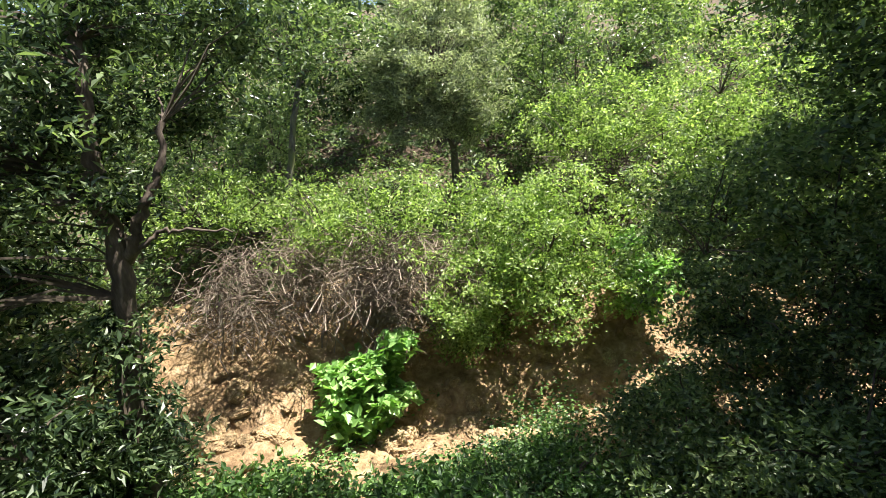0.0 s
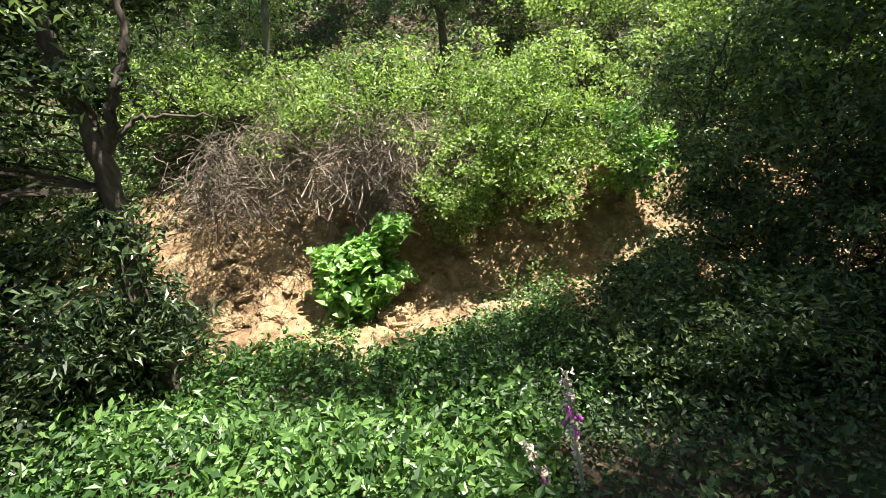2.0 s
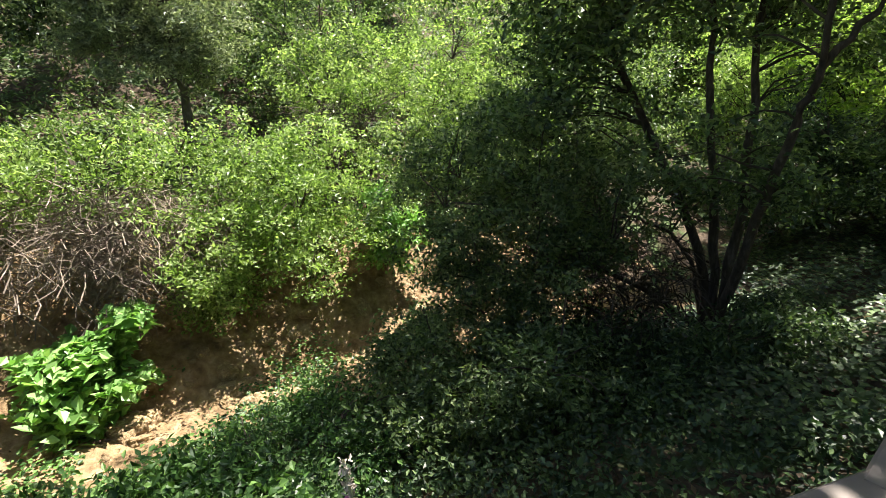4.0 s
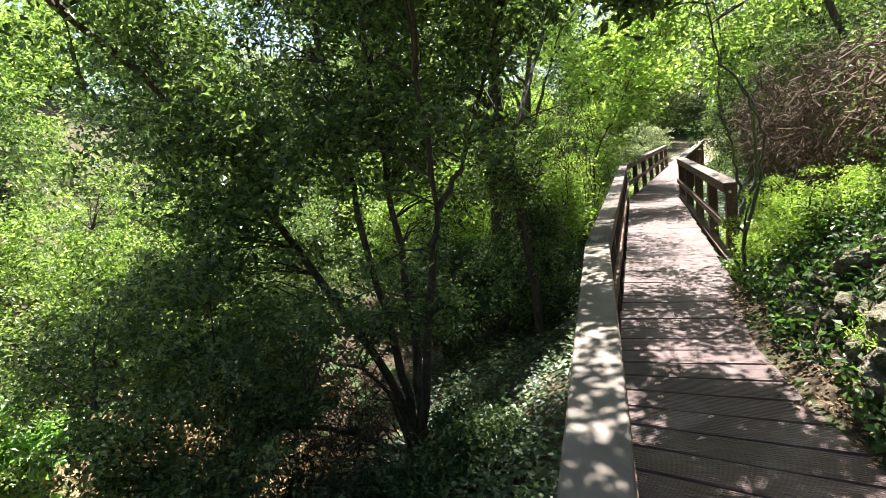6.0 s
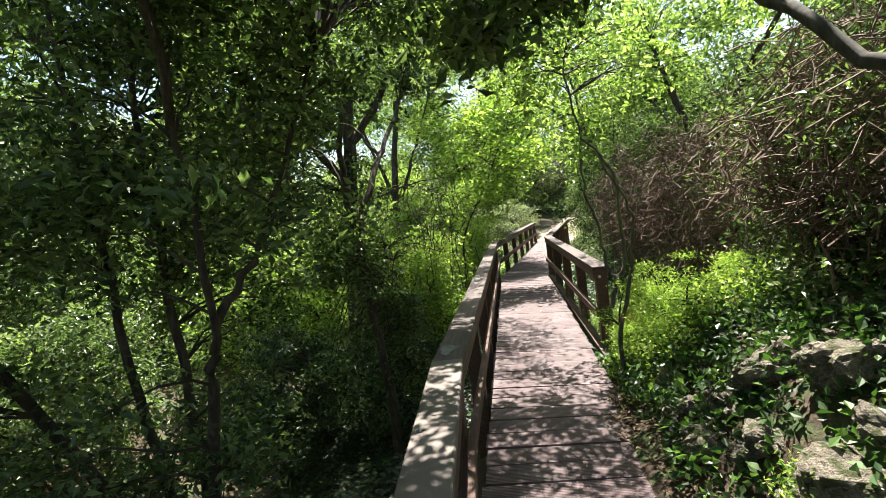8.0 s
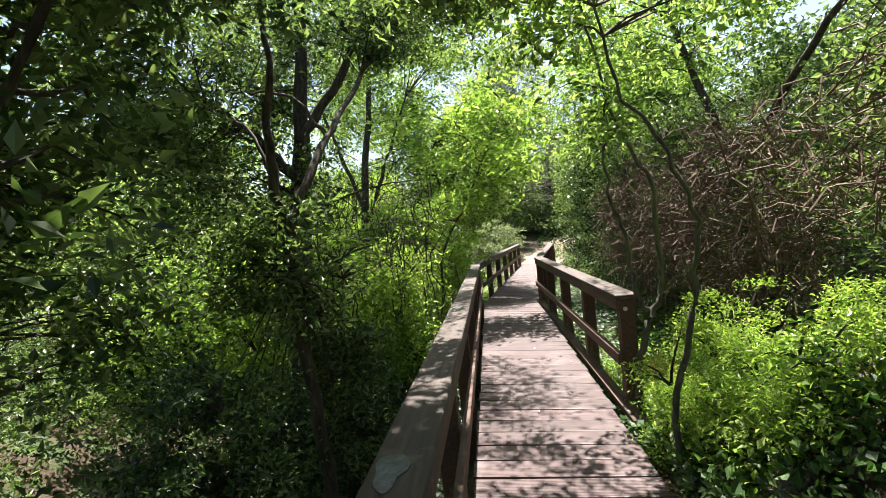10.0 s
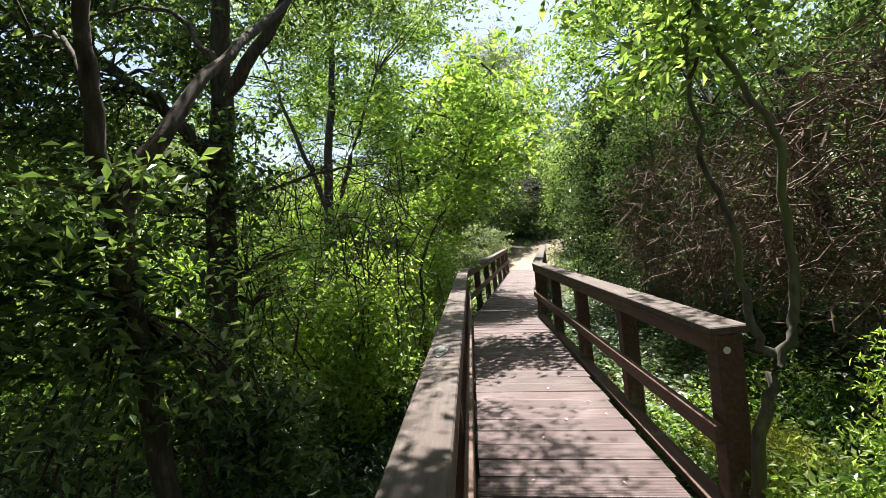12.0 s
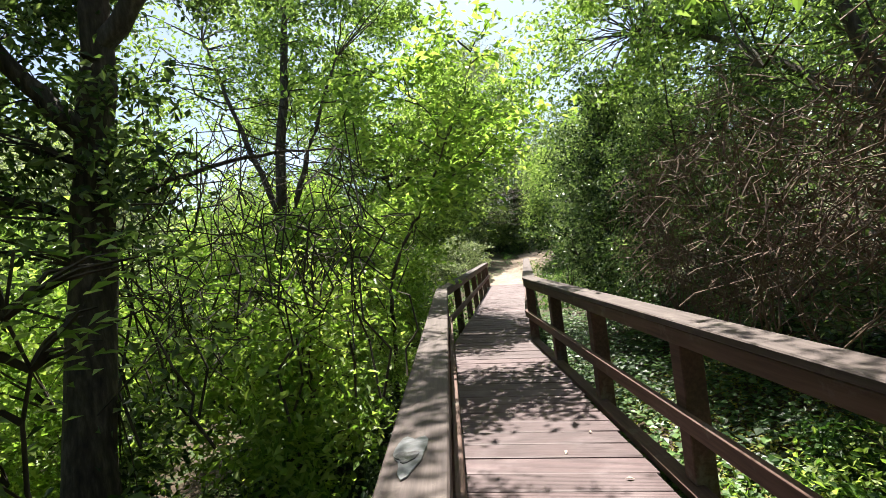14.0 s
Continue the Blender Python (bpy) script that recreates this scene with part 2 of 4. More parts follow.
def lump(n, seed, c=(0, 0, 0), r=1.0):
    """Points in a ball, thicker towards its skin, with noise in its outline."""
    d = rng.normal(size=(n, 3))
    d /= np.linalg.norm(d, axis=1)[:, None]
    k = 1 + 0.22 * np.sin(d[:, 0] * 5 + seed) * np.sin(d[:, 1] * 4.3 + seed * 2) + 0.18 * np.sin(d[:, 2] * 7 + seed * 3) * np.cos(d[:, 0] * 6.1 + seed)
    return np.asarray(c) + d * (k * rng.uniform(0.25, 1, n) ** 0.45)[:, None] * r


def soft(x, a, b):
    u = np.clip((x - a) / (b - a), 0, 1)
    return u * u * (3 - 2 * u)


# ---- plan: lines of the boardwalk ----
RAIL_L = np.array([(-1.25, -7.1), (0.36, -2.30), (0.085, 0.90), (-0.12, 10.55), (1.15, 21.6)])
EDGE_L = RAIL_L + np.array((0.09, 0.0))
EDGE_R = np.array([(0.1, -7.6), (1.74, -2.9), (1.24, 0.95), (1.08, 10.0), (2.35, 20.6)])
RAIL_R = np.array([(1.37, 3.96), (1.15, 10.2), (2.42, 20.0)])
RAIL_Z = 0.85


def xl(y):
    return np.interp(y, EDGE_L[:, 1], EDGE_L[:, 0])


def xr(y):
    return np.interp(y, EDGE_R[:, 1], EDGE_R[:, 0])


def stream_x(y):
    return np.interp(y, [-30, -12, -5, -2, 1, 4, 10, 20, 60], [-5, -4.2, -4.0, -4.3, -3.3, -3.5, -4.6, -4.2, -4.0])


def stream_z(y):
    return np.interp(y, [-30, -12, -5, -2, 1, 4, 20, 60], [-0.6, -0.9, -1.15, -1.75, -1.85, -1.85, -1.9, -1.2])


def bumps(x, y):
    return (0.06 * np.sin(x * 1.7 + 0.6 * y) * np.sin(y * 1.3 - 0.4 * x) + 0.035 * np.sin(x * 4.1 + y * 2.3) * np.sin(y * 3.7 - x * 1.9)
            + 0.018 * np.sin(x * 9.3 - y * 7.1) * np.sin(y * 10.7 + x * 5.9))


def ground_z(x, y):
    x, y = np.asarray(x, float), np.asarray(y, float)
    left, right, sx, sz = xl(y) - 0.1, xr(y), stream_x(y), stream_z(y)
    lip = np.interp(y, [-8, -5, -3, 0, 18, 21.5], [0.0, -0.1, -0.4, -0.45, -0.4, -0.06])
    u = np.clip((left - x) / (left - sx), 0, 1)
    z_left = lip + (sz - lip) * u ** 0.85
    b = np.clip(sx - 0.45 - x, 0, None)
    rise = np.interp(y, [-10, -5, 0, 4, 12], [0.75, 0.95, 1.0, 0.7, 0.5])
    z_bank = sz + rise * (0.35 * soft(b, 0, 0.5) + 0.3 * soft(b, 0.35, 1.1) + 0.35 * soft(b, 0.9, 1.75)) + 0.32 * np.clip(b - 0.7, 0, 5) + 0.5 * np.clip(b - 5.7, 0, 14) + 0.12 * np.clip(b - 19.7, 0, None)
    z_l = np.where(x < sx - 0.45, z_bank, z_left)
    d = np.clip(x - right, 0, None)
    near = soft(y, -6, -4) * (1 - soft(y, 2.2, 3.6))
    z_r = near * (0.62 * soft(d, 0.02, 0.75) + 0.45 * soft(d, 0.7, 1.8) + 0.04) + (1 - near) * (-0.22 + 0.3 * soft(d, 0.7, 2.0)) + 0.42 * np.clip(d - 1.6, 0, 16) + 0.1 * np.clip(d - 17, 0, None)
    z = np.where(x < left, z_l, np.where(x > right, z_r, lip + (z_r - lip) * np.clip((x - left) / np.maximum(right - left, 0.1), 0, 1)))
    end = soft(y, 19.5, 21.6)
    climb = -0.05 + 0.075 * np.clip(y - 21.6, 0, 60) + 0.10 * np.clip(np.abs(x - 2.4 - 0.25 * (y - 21.6)) - 1.2, 0, 12)
    z = z * (1 - end * soft(x, -3.0, 0.3)) + climb * end * soft(x, -3.0, 0.3)
    return z + bumps(x, y) * np.where((x > left - 0.1) & (x < right + 0.1), 0.3, 1.0)


# ---- ground: one sheet to the horizon ----
def spaced(a, b, step, far):
    mid = np.arange(a, b + 1e-6, step)
    grow = step * np.cumsum(1.22 ** np.arange(1, 60))
    grow = grow[grow < far]
    return np.concatenate([a - grow[::-1], mid, b + grow])


gx, gy = spaced(-8.5, 4.5, 0.11, 900), spaced(-8.0, 13.0, 0.13, 900)
gy = np.unique(np.round(np.concatenate([gy[(gy < 13.0) | (gy > 36)], np.arange(13.0, 36, 0.3)]), 3))
GX, GY = np.meshgrid(gx, gy, indexing="ij")
GZ = ground_z(GX, GY)
ni, nj = GX.shape
ii, jj = np.meshgrid(np.arange(ni - 1), np.arange(nj - 1), indexing="ij")
gf = np.stack([ii * nj + jj, (ii + 1) * nj + jj, (ii + 1) * nj + jj + 1, ii * nj + jj + 1], -1).reshape(-1, 4)
gme = mesh("ground", np.stack([GX, GY, GZ], -1).reshape(-1, 3), gf, LITTER, True)
gme.materials.append(SAND)
gme.materials.append(PATH_EARTH)
cx, cy = 0.5 * (GX[:-1, :-1] + GX[1:, 1:]), 0.5 * (GY[:-1, :-1] + GY[1:, 1:])
off = cx - stream_x(cy)
wob = 0.5 * np.sin(cy * 2.1 + cx) + 0.3 * np.sin(cy * 5.3 - cx * 3.0)
kind = np.where((off < 0.75 + 0.35 * wob) & (off > -2.1 + 0.3 * wob) & (cy < 1.9 + 0.4 * wob), 1, 0)
kind = np.where((cy > 21.2) & (np.abs(cx - 2.0 - 0.25 * (cy - 21.6)) < 0.95 + 0.2 * wob), 2, kind)
gme.polygons.foreach_set("material_index", kind.ravel().astype(np.int32))
tagged(new("ground", gme), "leaf-littered earth slopes with a sandy ochre gully", "ground", kind="structure")


# ---- boardwalk ----
def block(name, size, material, bevel=0.004):
    """A board of that size round its origin with softened edges."""
    bm = bmesh.new()
    bmesh.ops.create_cube(bm, size=1)
    bm.transform(Matrix.Diagonal((*size, 1)))
    bmesh.ops.bevel(bm, geom=bm.edges[:], offset=bevel, segments=1, affect="EDGES")
    me = bpy.data.meshes.new(name)
    bm.to_mesh(me)
    bm.free()
    me.materials.append(material)
    return me


def along(a, b, z, twist=0.0):
    """Pose at the middle of a to b with x along it."""
    a, b = Vector((*a, z)), Vector((*b, z))
    d = b - a
    return Matrix.Translation((a + b) / 2) @ pose(0, 0, 0, 0, twist, math.degrees(math.atan2(d.y, d.x)))


deck = tagged(new("boardwalk"), "red-brown grooved composite boardwalk with bends", "boardwalk", kind="structure")
PITCH = 0.232
for k in range(4):
    l0, l1, r0, r1 = EDGE_L[k], EDGE_L[k + 1], EDGE_R[k], EDGE_R[k + 1]
    n = int(round(np.linalg.norm(((l1 + r1) - (l0 + r0)) / 2) / PITCH))
    for j in range(n):
        u0, u1 = j / n, (j + 1) / n
        a0, a1, b0, b1 = l0 + (l1 - l0) * u0, l0 + (l1 - l0) * u1, r0 + (r1 - r0) * u0, r0 + (r1 - r0) * u1
        gap = 0.016
        mid = (a0 + a1 + b0 + b1) / 4
        ax = (b0 + b1 - a0 - a1) / 2
        ax /= np.linalg.norm(ax)
        ay = np.array((-ax[1], ax[0]))
        slip = rng.uniform(-0.012, 0.012)
        q = []
        for c, toward in ((a0, 1), (b0, 1), (b1, -1), (a1, -1)):
            w = c - mid
            q.append((w @ ax + slip, w @ ay + toward * gap / 2))
        h, e = 0.028, 0.004
        v = [(x, y, -h) for x, y in q] + [(x, y, -e) for x, y in q] + [(x * 0.998, y - math.copysign(e, y), 0) for x, y in q]
        f = [(0, 3, 2, 1), (8, 9, 10, 11)]
        for o in (0, 4):
            f += [(o + i, o + (i + 1) % 4, o + 4 + (i + 1) % 4, o + 4 + i) for i in range(4)]
        ob = part("board", mesh("board", v, f, BOARD), deck)
        ob.matrix_basis = pose(mid[0], mid[1], rng.uniform(-0.003, 0.003), 0, 0, math.degrees(math.atan2(ax[1], ax[0])))
for line, inset in ((EDGE_L, 0.08), (EDGE_R, -0.08)):
    for k in range(4):
        a, b = line[k] + (inset, 0), line[k + 1] + (inset, 0)
        ob = part("joist", block("joist", (float(np.linalg.norm(b - a)), 0.07, 0.16), POST), deck)
        ob.matrix_basis = along(a, b, -0.112)
for k, (a, b) in enumerate(((np.array((1.305, 3.55)), EDGE_R[3] + (0.045, 0)), (EDGE_R[3] + (0.045, 0), EDGE_R[4] + (0.045, 0)))):
    ob = part("edge_board", block("edge_board", (float(np.linalg.norm(b - a)), 0.10, 0.05), POST), deck, "dark edge board")
    ob.matrix_basis = along(a, b, 0.0)


# ---- railings ----
def railing(name, line, spacing, label, inward, first_disc=False, first_plank=False, top=RAIL_Z):
    root = tagged(new(name), label, "railing", "railings of the boardwalk")
    post_me = block("post", (0.12, 0.12, 1.3), POST, 0.006)
    for k in range(len(line) - 1):
        a, b = line[k], line[k + 1]
        d = b - a
        length = float(np.linalg.norm(d))
        d = d / length
        side = np.array((d[1], -d[0])) * inward
        turn = math.degrees(math.atan2(d[1], d[0]))
        n = max(1, int(round(length / spacing)))
        for j in range(n + (k == len(line) - 2)):
            p = a + d * (length * j / n + (0.06 if j == 0 and k == 0 else 0.0) - (0.06 if j == n else 0))
            po = part("post", post_me, root)
            po.matrix_basis = pose(p[0], p[1], top - 0.04 - 0.65, rng.uniform(-0.6, 0.6), rng.uniform(-0.6, 0.6), turn)
            if first_disc and k == 0 and j == 0:
                v, f = tube([(-0.0605, 0.02, 0.575), (-0.064, 0.02, 0.575), (-0.065, 0.02, 0.575)], [0.017, 0.017, 0.001], 14)
                part("disc", mesh("disc", v, f, WHITE), po, "small white marker disc")
        ext = 0.02
        painted = first_plank and k < 2
        cap = part("handrail", block("handrail", (length + ext * 2, 0.175, 0.04), CAP_PAINT if painted else CAP, 0.006), root, "smooth taupe-painted top plank" if painted else "weathered flat top plank")
        cap.matrix_basis = along(a - d * ext, b + d * ext, top - 0.02 + 0.002 * (k % 2))
        beam = part("top_beam", block("top_beam", (length, 0.075, 0.085), RAIL, 0.004), root)
        beam.matrix_basis = along(a + side * 0.045, b + side * 0.045, top - 0.0845)
        low = part("mid_rail", block("mid_rail", (length, 0.042, 0.092), RAIL, 0.004), root)
        low.matrix_basis = along(a + side * 0.083, b + side * 0.083, 0.37)
    return root


left_rail = railing("railing", RAIL_L, 1.75, "dark brown timber railing with wide weathered top plank", 1.0, first_plank=True)
railing("railing", RAIL_R, 1.6, "dark brown timber railing beginning beside a sapling", -1.0, True, top=RAIL_Z + 0.035)


def blot(name, x, y, z, rx, ry, material, parent, label):
    """A flat uneven mark lying just above a plank."""
    a = np.arange(22) / 22 * 2 * math.pi
    k = 1 + 0.18 * np.sin(a * 3 + x) + 0.1 * np.sin(a * 5 + y)
    ring = np.stack([x + rx * k * np.cos(a), y + ry * k * np.sin(a), np.full(22, z)], 1)
    v = np.concatenate([ring, ring * (1, 1, 0) + (0, 0, z - 0.003), [(x, y, z + 0.0008)]])
    f = [(i, (i + 1) % 22, 44) for i in range(22)] + [(i + 22, (i + 1) % 22 + 22, (i + 1) % 22) for i in range(22)] + [(i + 22, (i + 1) % 22, i) for i in range(22)]
    return part(name, mesh(name, v, f, material, False), parent, label)


LICHEN = rough_mat("pale_lichen", (0.1, 0.1, 0.105), (0.17, 0.175, 0.185), (0.28, 0.29, 0.305), 40, 0.6, 0.4, 0.002)
KNOT = rough_mat("dark_knot", (0.02, 0.018, 0.02), (0.06, 0.055, 0.06), (0.3, 0.3, 0.32), 60, 0.4, 0.5, 0.003)
blot("bleached_patch", 0.0, 4.14, RAIL_Z + 0.005, 0.042, 0.13, LICHEN, left_rail, "bleached grey patch")
blot("knot", -0.005, 4.11, RAIL_Z + 0.008, 0.03, 0.035, KNOT, left_rail, "dark resinous knot")
blot("bleached_patch", 0.06, 1.12, RAIL_Z + 0.005, 0.045, 0.11, LICHEN, left_rail, "bleached grey patch")
blot("knot", 0.11, 0.0, RAIL_Z + 0.005, 0.014, 0.016, KNOT, left_rail, "small dark knot")

# ---- plants ----
def clumps(volumes):
    """Places of leaf clumps in ellipsoids (x, y, z, rx, ry, rz, count)."""
    out = []
    for i, (x, y, z, a, b, c, n) in enumerate(volumes):
        n = int(n * 1.25)
        lobes = lump(max(4, n // 5), i * 1.7 + x + y)
        pick = lobes[rng.integers(0, len(lobes), n)] + rng.normal(size=(n, 3)) * 0.17
        out.append(pick * np.array((a, b, c)) + np.array((x, y, z)))
    return np.concatenate(out)


def foliage(centres, each, size, loose, up=0.45, wide=0.5, curl=0.3, flat=0.6):
    """Leaves round twigs that end at the centres."""
    n = len(centres)
    way = rng.normal(size=(n, 3)) * (1, 1, 0.5)
    way /= np.linalg.norm(way, axis=1)[:, None]
    k = np.repeat(np.arange(n), each)
    keep = rng.random(len(k)) < np.clip(rng.uniform(0.4, 1.3, n), 0, 1)[k]
    k = k[keep]
    t = rng.uniform(-1, 1, len(k))[:, None]
    p = centres[k] + way[k] * t * loose * 1.5 + rng.normal(size=(len(k), 3)) * (loose * 0.5, loose * 0.5, loose * 0.5 * flat) - np.array((0, 0, 0.25)) * t ** 2 * loose
    return leaves(p, size, up, wide, curl, way[k] * np.sign(t), 0.8)


def twigs(starts, ends, r0, r1, n=5, sag=0.12, sides=3, jitter=0.03):
    out = []
    for a, b in zip(starts, ends):
        u = np.linspace(0, 1, n)[:, None]
        ln = np.linalg.norm(b - a)
        p = a + (b - a) * u + np.array((0, 0, 1)) * (sag * ln * np.sin(u * math.pi)) + rng.normal(size=(n, 3)) * jitter * ln * np.sin(u * math.pi)
        out.append(tube(p, np.linspace(r0, r1, n), sides))
    return join(out)


def plant(name, label, category, base, volumes, material, each, size, loose, stems=(), bark=BARK, twig=TWIG_DARK, group="", up=0.45, wide=0.5, twig_share=0.4, leaf_label=""):
    """A tree or shrub: stems as tapered limbs, twigs out to its clumps, and leaves."""
    reseed(*base, *volumes[0][:3])
    base = np.array(base, float)
    root = tagged(new(name), label, category, group)
    root.location = base
    c = clumps(volumes)
    nodes = []
    for pts, r0, r1 in stems:
        line = curve(pts, 6 + 3 * len(pts), 0.012)
        v, f = tube(line - base, np.linspace(r0, r1, len(line)), 9, 0.06)
        part("trunk" if r0 > 0.045 else "stem", mesh("trunk", v, f, bark, True), root)
        nodes.append(line[len(line) // 3:])
    if nodes:
        nodes = np.concatenate(nodes)
    else:
        nodes = c[rng.integers(0, len(c), 1 + len(c) // 5)]
        nodes = nodes + (base - nodes) * rng.uniform(0.15, 0.55, (len(nodes), 1))
    pick = c[rng.random(len(c)) < twig_share]
    if len(pick):
        near = nodes[[np.argmin(((nodes - p) ** 2).sum(1) + (nodes[:, 2] > p[2]) * 0.6) for p in pick]]
        v, f = twigs(near - base, pick - base, 0.011, 0.003)
        tagged(part("twig_tangle", mesh("twig_tangle", v, f, twig), root), kind="stuff")
    v, f = foliage(c, int(each * 1.15), size, loose, up, wide)
    part("foliage", mesh("foliage", v - base, f, material), root, leaf_label)
    return root


SH = "shrubs on the far bank"
# far bank across the gully
plant("shrub", "rounded lime-green shrub lit by sun above sandy bank", "shrub", (-5.9, -1.9, -0.7), [(-5.6, -1.85, -0.1, 1.25, 1.2, 0.95, 300), (-5.0, -2.5, -0.55, 0.45, 0.45, 0.35, 30)], LEAF_LIME, 95, 0.055, 0.13, group=SH)
plant("shrub", "broad sunlit yellow-green shrub spreading over the slope", "shrub", (-7.3, 1.0, -0.4), [(-7.3, 1.0, 0.55, 1.9, 1.9, 1.35, 380), (-6.2, 2.2, 0.0, 1.1, 1.2, 0.9, 140)], LEAF_LIME, 85, 0.062, 0.16, group=SH)
plant("shrub", "tall mixed green shrub high on the far slope", "shrub", (-9.6, 0.6, 0.5), [(-9.6, 0.7, 2.2, 2.1, 2.3, 1.5, 300)], LEAF_MID, 80, 0.075, 0.2, group=SH)
plant("shrub", "low leafy shrub tumbling over dry brambles", "shrub", (-6.3, -3.9, -0.1), [(-6.0, -3.6, 0.85, 1.2, 1.3, 0.5, 170), (-6.6, -5.6, 1.2, 1.0, 1.0, 0.5, 110)], LEAF_LIME, 60, 0.055, 0.14, group=SH)
plant("shrub", "dark shrub shading the upper far slope", "shrub", (-8.2, -5.6, 0.6), [(-8.2, -5.8, 2.0, 1.6, 1.6, 1.2, 200)], LEAF_MID, 70, 0.07, 0.18, group=SH)
plant("shrub", "bright broad-leaved shrub at the gully edge", "shrub", (-5.0, -0.55, -0.8), [(-5.0, -0.6, -0.35, 0.45, 0.4, 0.45, 40)], LEAF_FIG, 40, 0.10, 0.13, wide=0.65, group=SH)
plant("olive_tree", "grey-green olive tree on the far slope", "tree", (-8.3, -2.1, 0.5), [(-8.2, -2.0, 2.85, 1.1, 1.15, 1.3, 300), (-7.7, -2.6, 2.2, 0.7, 0.6, 0.7, 90)], LEAF_GREY, 90, 0.075, 0.13, [(((-8.4, -2.1, 0.3), (-8.3, -2.0, 1.3), (-8.2, -2.1, 2.4)), 0.09, 0.03)], BARK_GREY, wide=0.28)
plant("tree", "slanting bare-trunked tree with thin dry crown", "tree", (-7.0, -4.7, 0.2), [(-7.4, -4.2, 3.4, 1.2, 1.3, 0.9, 120)], LEAF_MID, 60, 0.07, 0.2, [(((-6.9, -4.9, 0.1), (-7.1, -4.5, 1.6), (-7.35, -4.05, 2.9)), 0.07, 0.03)], BARK_GREY)
for i in range(7):
    y = -13 + i * 4.2
    x = -12.5 - 1.2 * math.sin(i * 2.1)
    z = float(ground_z(x, y))
    plant("tree", "tall green tree at the top of the slope", "tree", (x, y, z), [(x, y, z + 2.9, 2.0, 2.3, 1.9, 150), (x + 0.9, y + 0.8, z + 1.2, 1.4, 1.5, 1.0, 70)], (LEAF_MID, LEAF_LIME, LEAF_DARK)[i % 3], 70, 0.11, 0.28,
          [(((x, y, z - 0.2), (x + 0.1, y, z + 1.5), (x, y + 0.2, z + 3.4)), 0.12, 0.03)], group="trees along the far slope", twig_share=0.2)


def bramble(name, label, volumes, count, material, length, r=0.006, group=""):
    """A tangle of arching bare canes."""
    v0 = volumes[0]
    reseed(*v0[:3], count)
    base = np.array((v0[0], v0[1], v0[2] - v0[5]))
    c = np.concatenate([lump(count, i * 2.3) * np.array(v[3:6]) + np.array(v[:3]) for i, v in enumerate(volumes)])
    way = rng.normal(size=c.shape) * (1, 1, 0.55)
    way /= np.linalg.norm(way, axis=1)[:, None]
    ln = length * rng.uniform(0.4, 1.2, len(c))[:, None]
    v, f = twigs(c - way * ln / 2 - base, c + way * ln / 2 - base, r, r * 0.35, 7, 0.2, 3, 0.10)
    root = tagged(new(name), label, "bramble", group)
    root.location = base
    for k in range(24):
        a = rng.normal(size=3) * (v0[3] * 0.5, v0[4] * 0.6, 0.05)
        b = a + rng.normal(size=3) * (0.3, 0.4, 0.1) + (0, 0, v0[5] * rng.uniform(1.0, 2.1))
        cv, cf = twigs([a], [b], r * 1.5, r * 0.5, 9, 0.12, 5, 0.06)
        part("cane", mesh("cane", cv, cf, material), root)
    tagged(part("cane_tangle", mesh("cane_tangle", v, f, material), root), kind="stuff")
    return root


bramble("dry_bramble", "tangle of dry grey-brown canes above the sandy bank", [(-5.45, -4.5, 0.12, 0.75, 1.4, 0.6, 0), (-5.3, -3.2, -0.1, 0.6, 0.8, 0.55, 0)], 800, TWIG, 0.7)
bramble("dry_bramble", "dry canes between two sunlit shrubs", [(-6.6, -0.5, 0.4, 0.7, 0.8, 0.5, 0)], 350, TWIG_DARK, 0.6)

# leaning tree and glossy shrub near the start
TL = plant("tree", "ivy-hung leaning tree with forked mottled trunk", "tree", (-3.07, -5.3, -1.0),
           [(-3.6, -6.0, 2.7, 1.5, 1.5, 1.0, 220), (-2.7, -6.3, 1.5, 0.9, 0.9, 0.8, 140), (-4.0, -4.7, 2.6, 1.0, 1.0, 0.6, 90), (-3.1, -5.15, 1.75, 0.3, 0.28, 0.5, 20)], LEAF_DARK, 75, 0.075, 0.17,
           [(((-3.1, -5.5, -1.2), (-3.12, -5.38, -0.1), (-3.15, -5.21, 0.67), (-3.15, -5.1, 1.2), (-3.15, -5.12, 1.62), (-3.15, -5.06, 1.9), (-3.2, -4.96, 2.4), (-3.4, -5.0, 3.2)), 0.095, 0.035),
            (((-3.15, -5.1, 1.15), (-3.13, -4.95, 1.31), (-3.12, -4.82, 1.52), (-3.15, -4.68, 1.7), (-3.2, -4.6, 2.0)), 0.05, 0.02),
            (((-3.15, -5.0, 1.22), (-3.15, -4.79, 1.3), (-3.15, -4.63, 1.28), (-3.15, -4.33, 1.21)), 0.02, 0.006),
            (((-3.15, -5.12, 1.55), (-3.2, -5.35, 1.75), (-3.3, -5.8, 2.4)), 0.035, 0.012)], wide=0.38)
plant("shrub", "glossy dark evergreen shrub with narrow leaves", "shrub", (-2.55, -5.7, -0.9), [(-2.65, -5.98, 0.1, 0.7, 0.62, 0.95, 200), (-3.2, -5.7, -0.45, 0.5, 0.42, 0.6, 80), (-3.05, -5.3, 0.2, 0.2, 0.2, 0.7, 22)], LEAF_DARK, 70, 0.085, 0.13, wide=0.34)
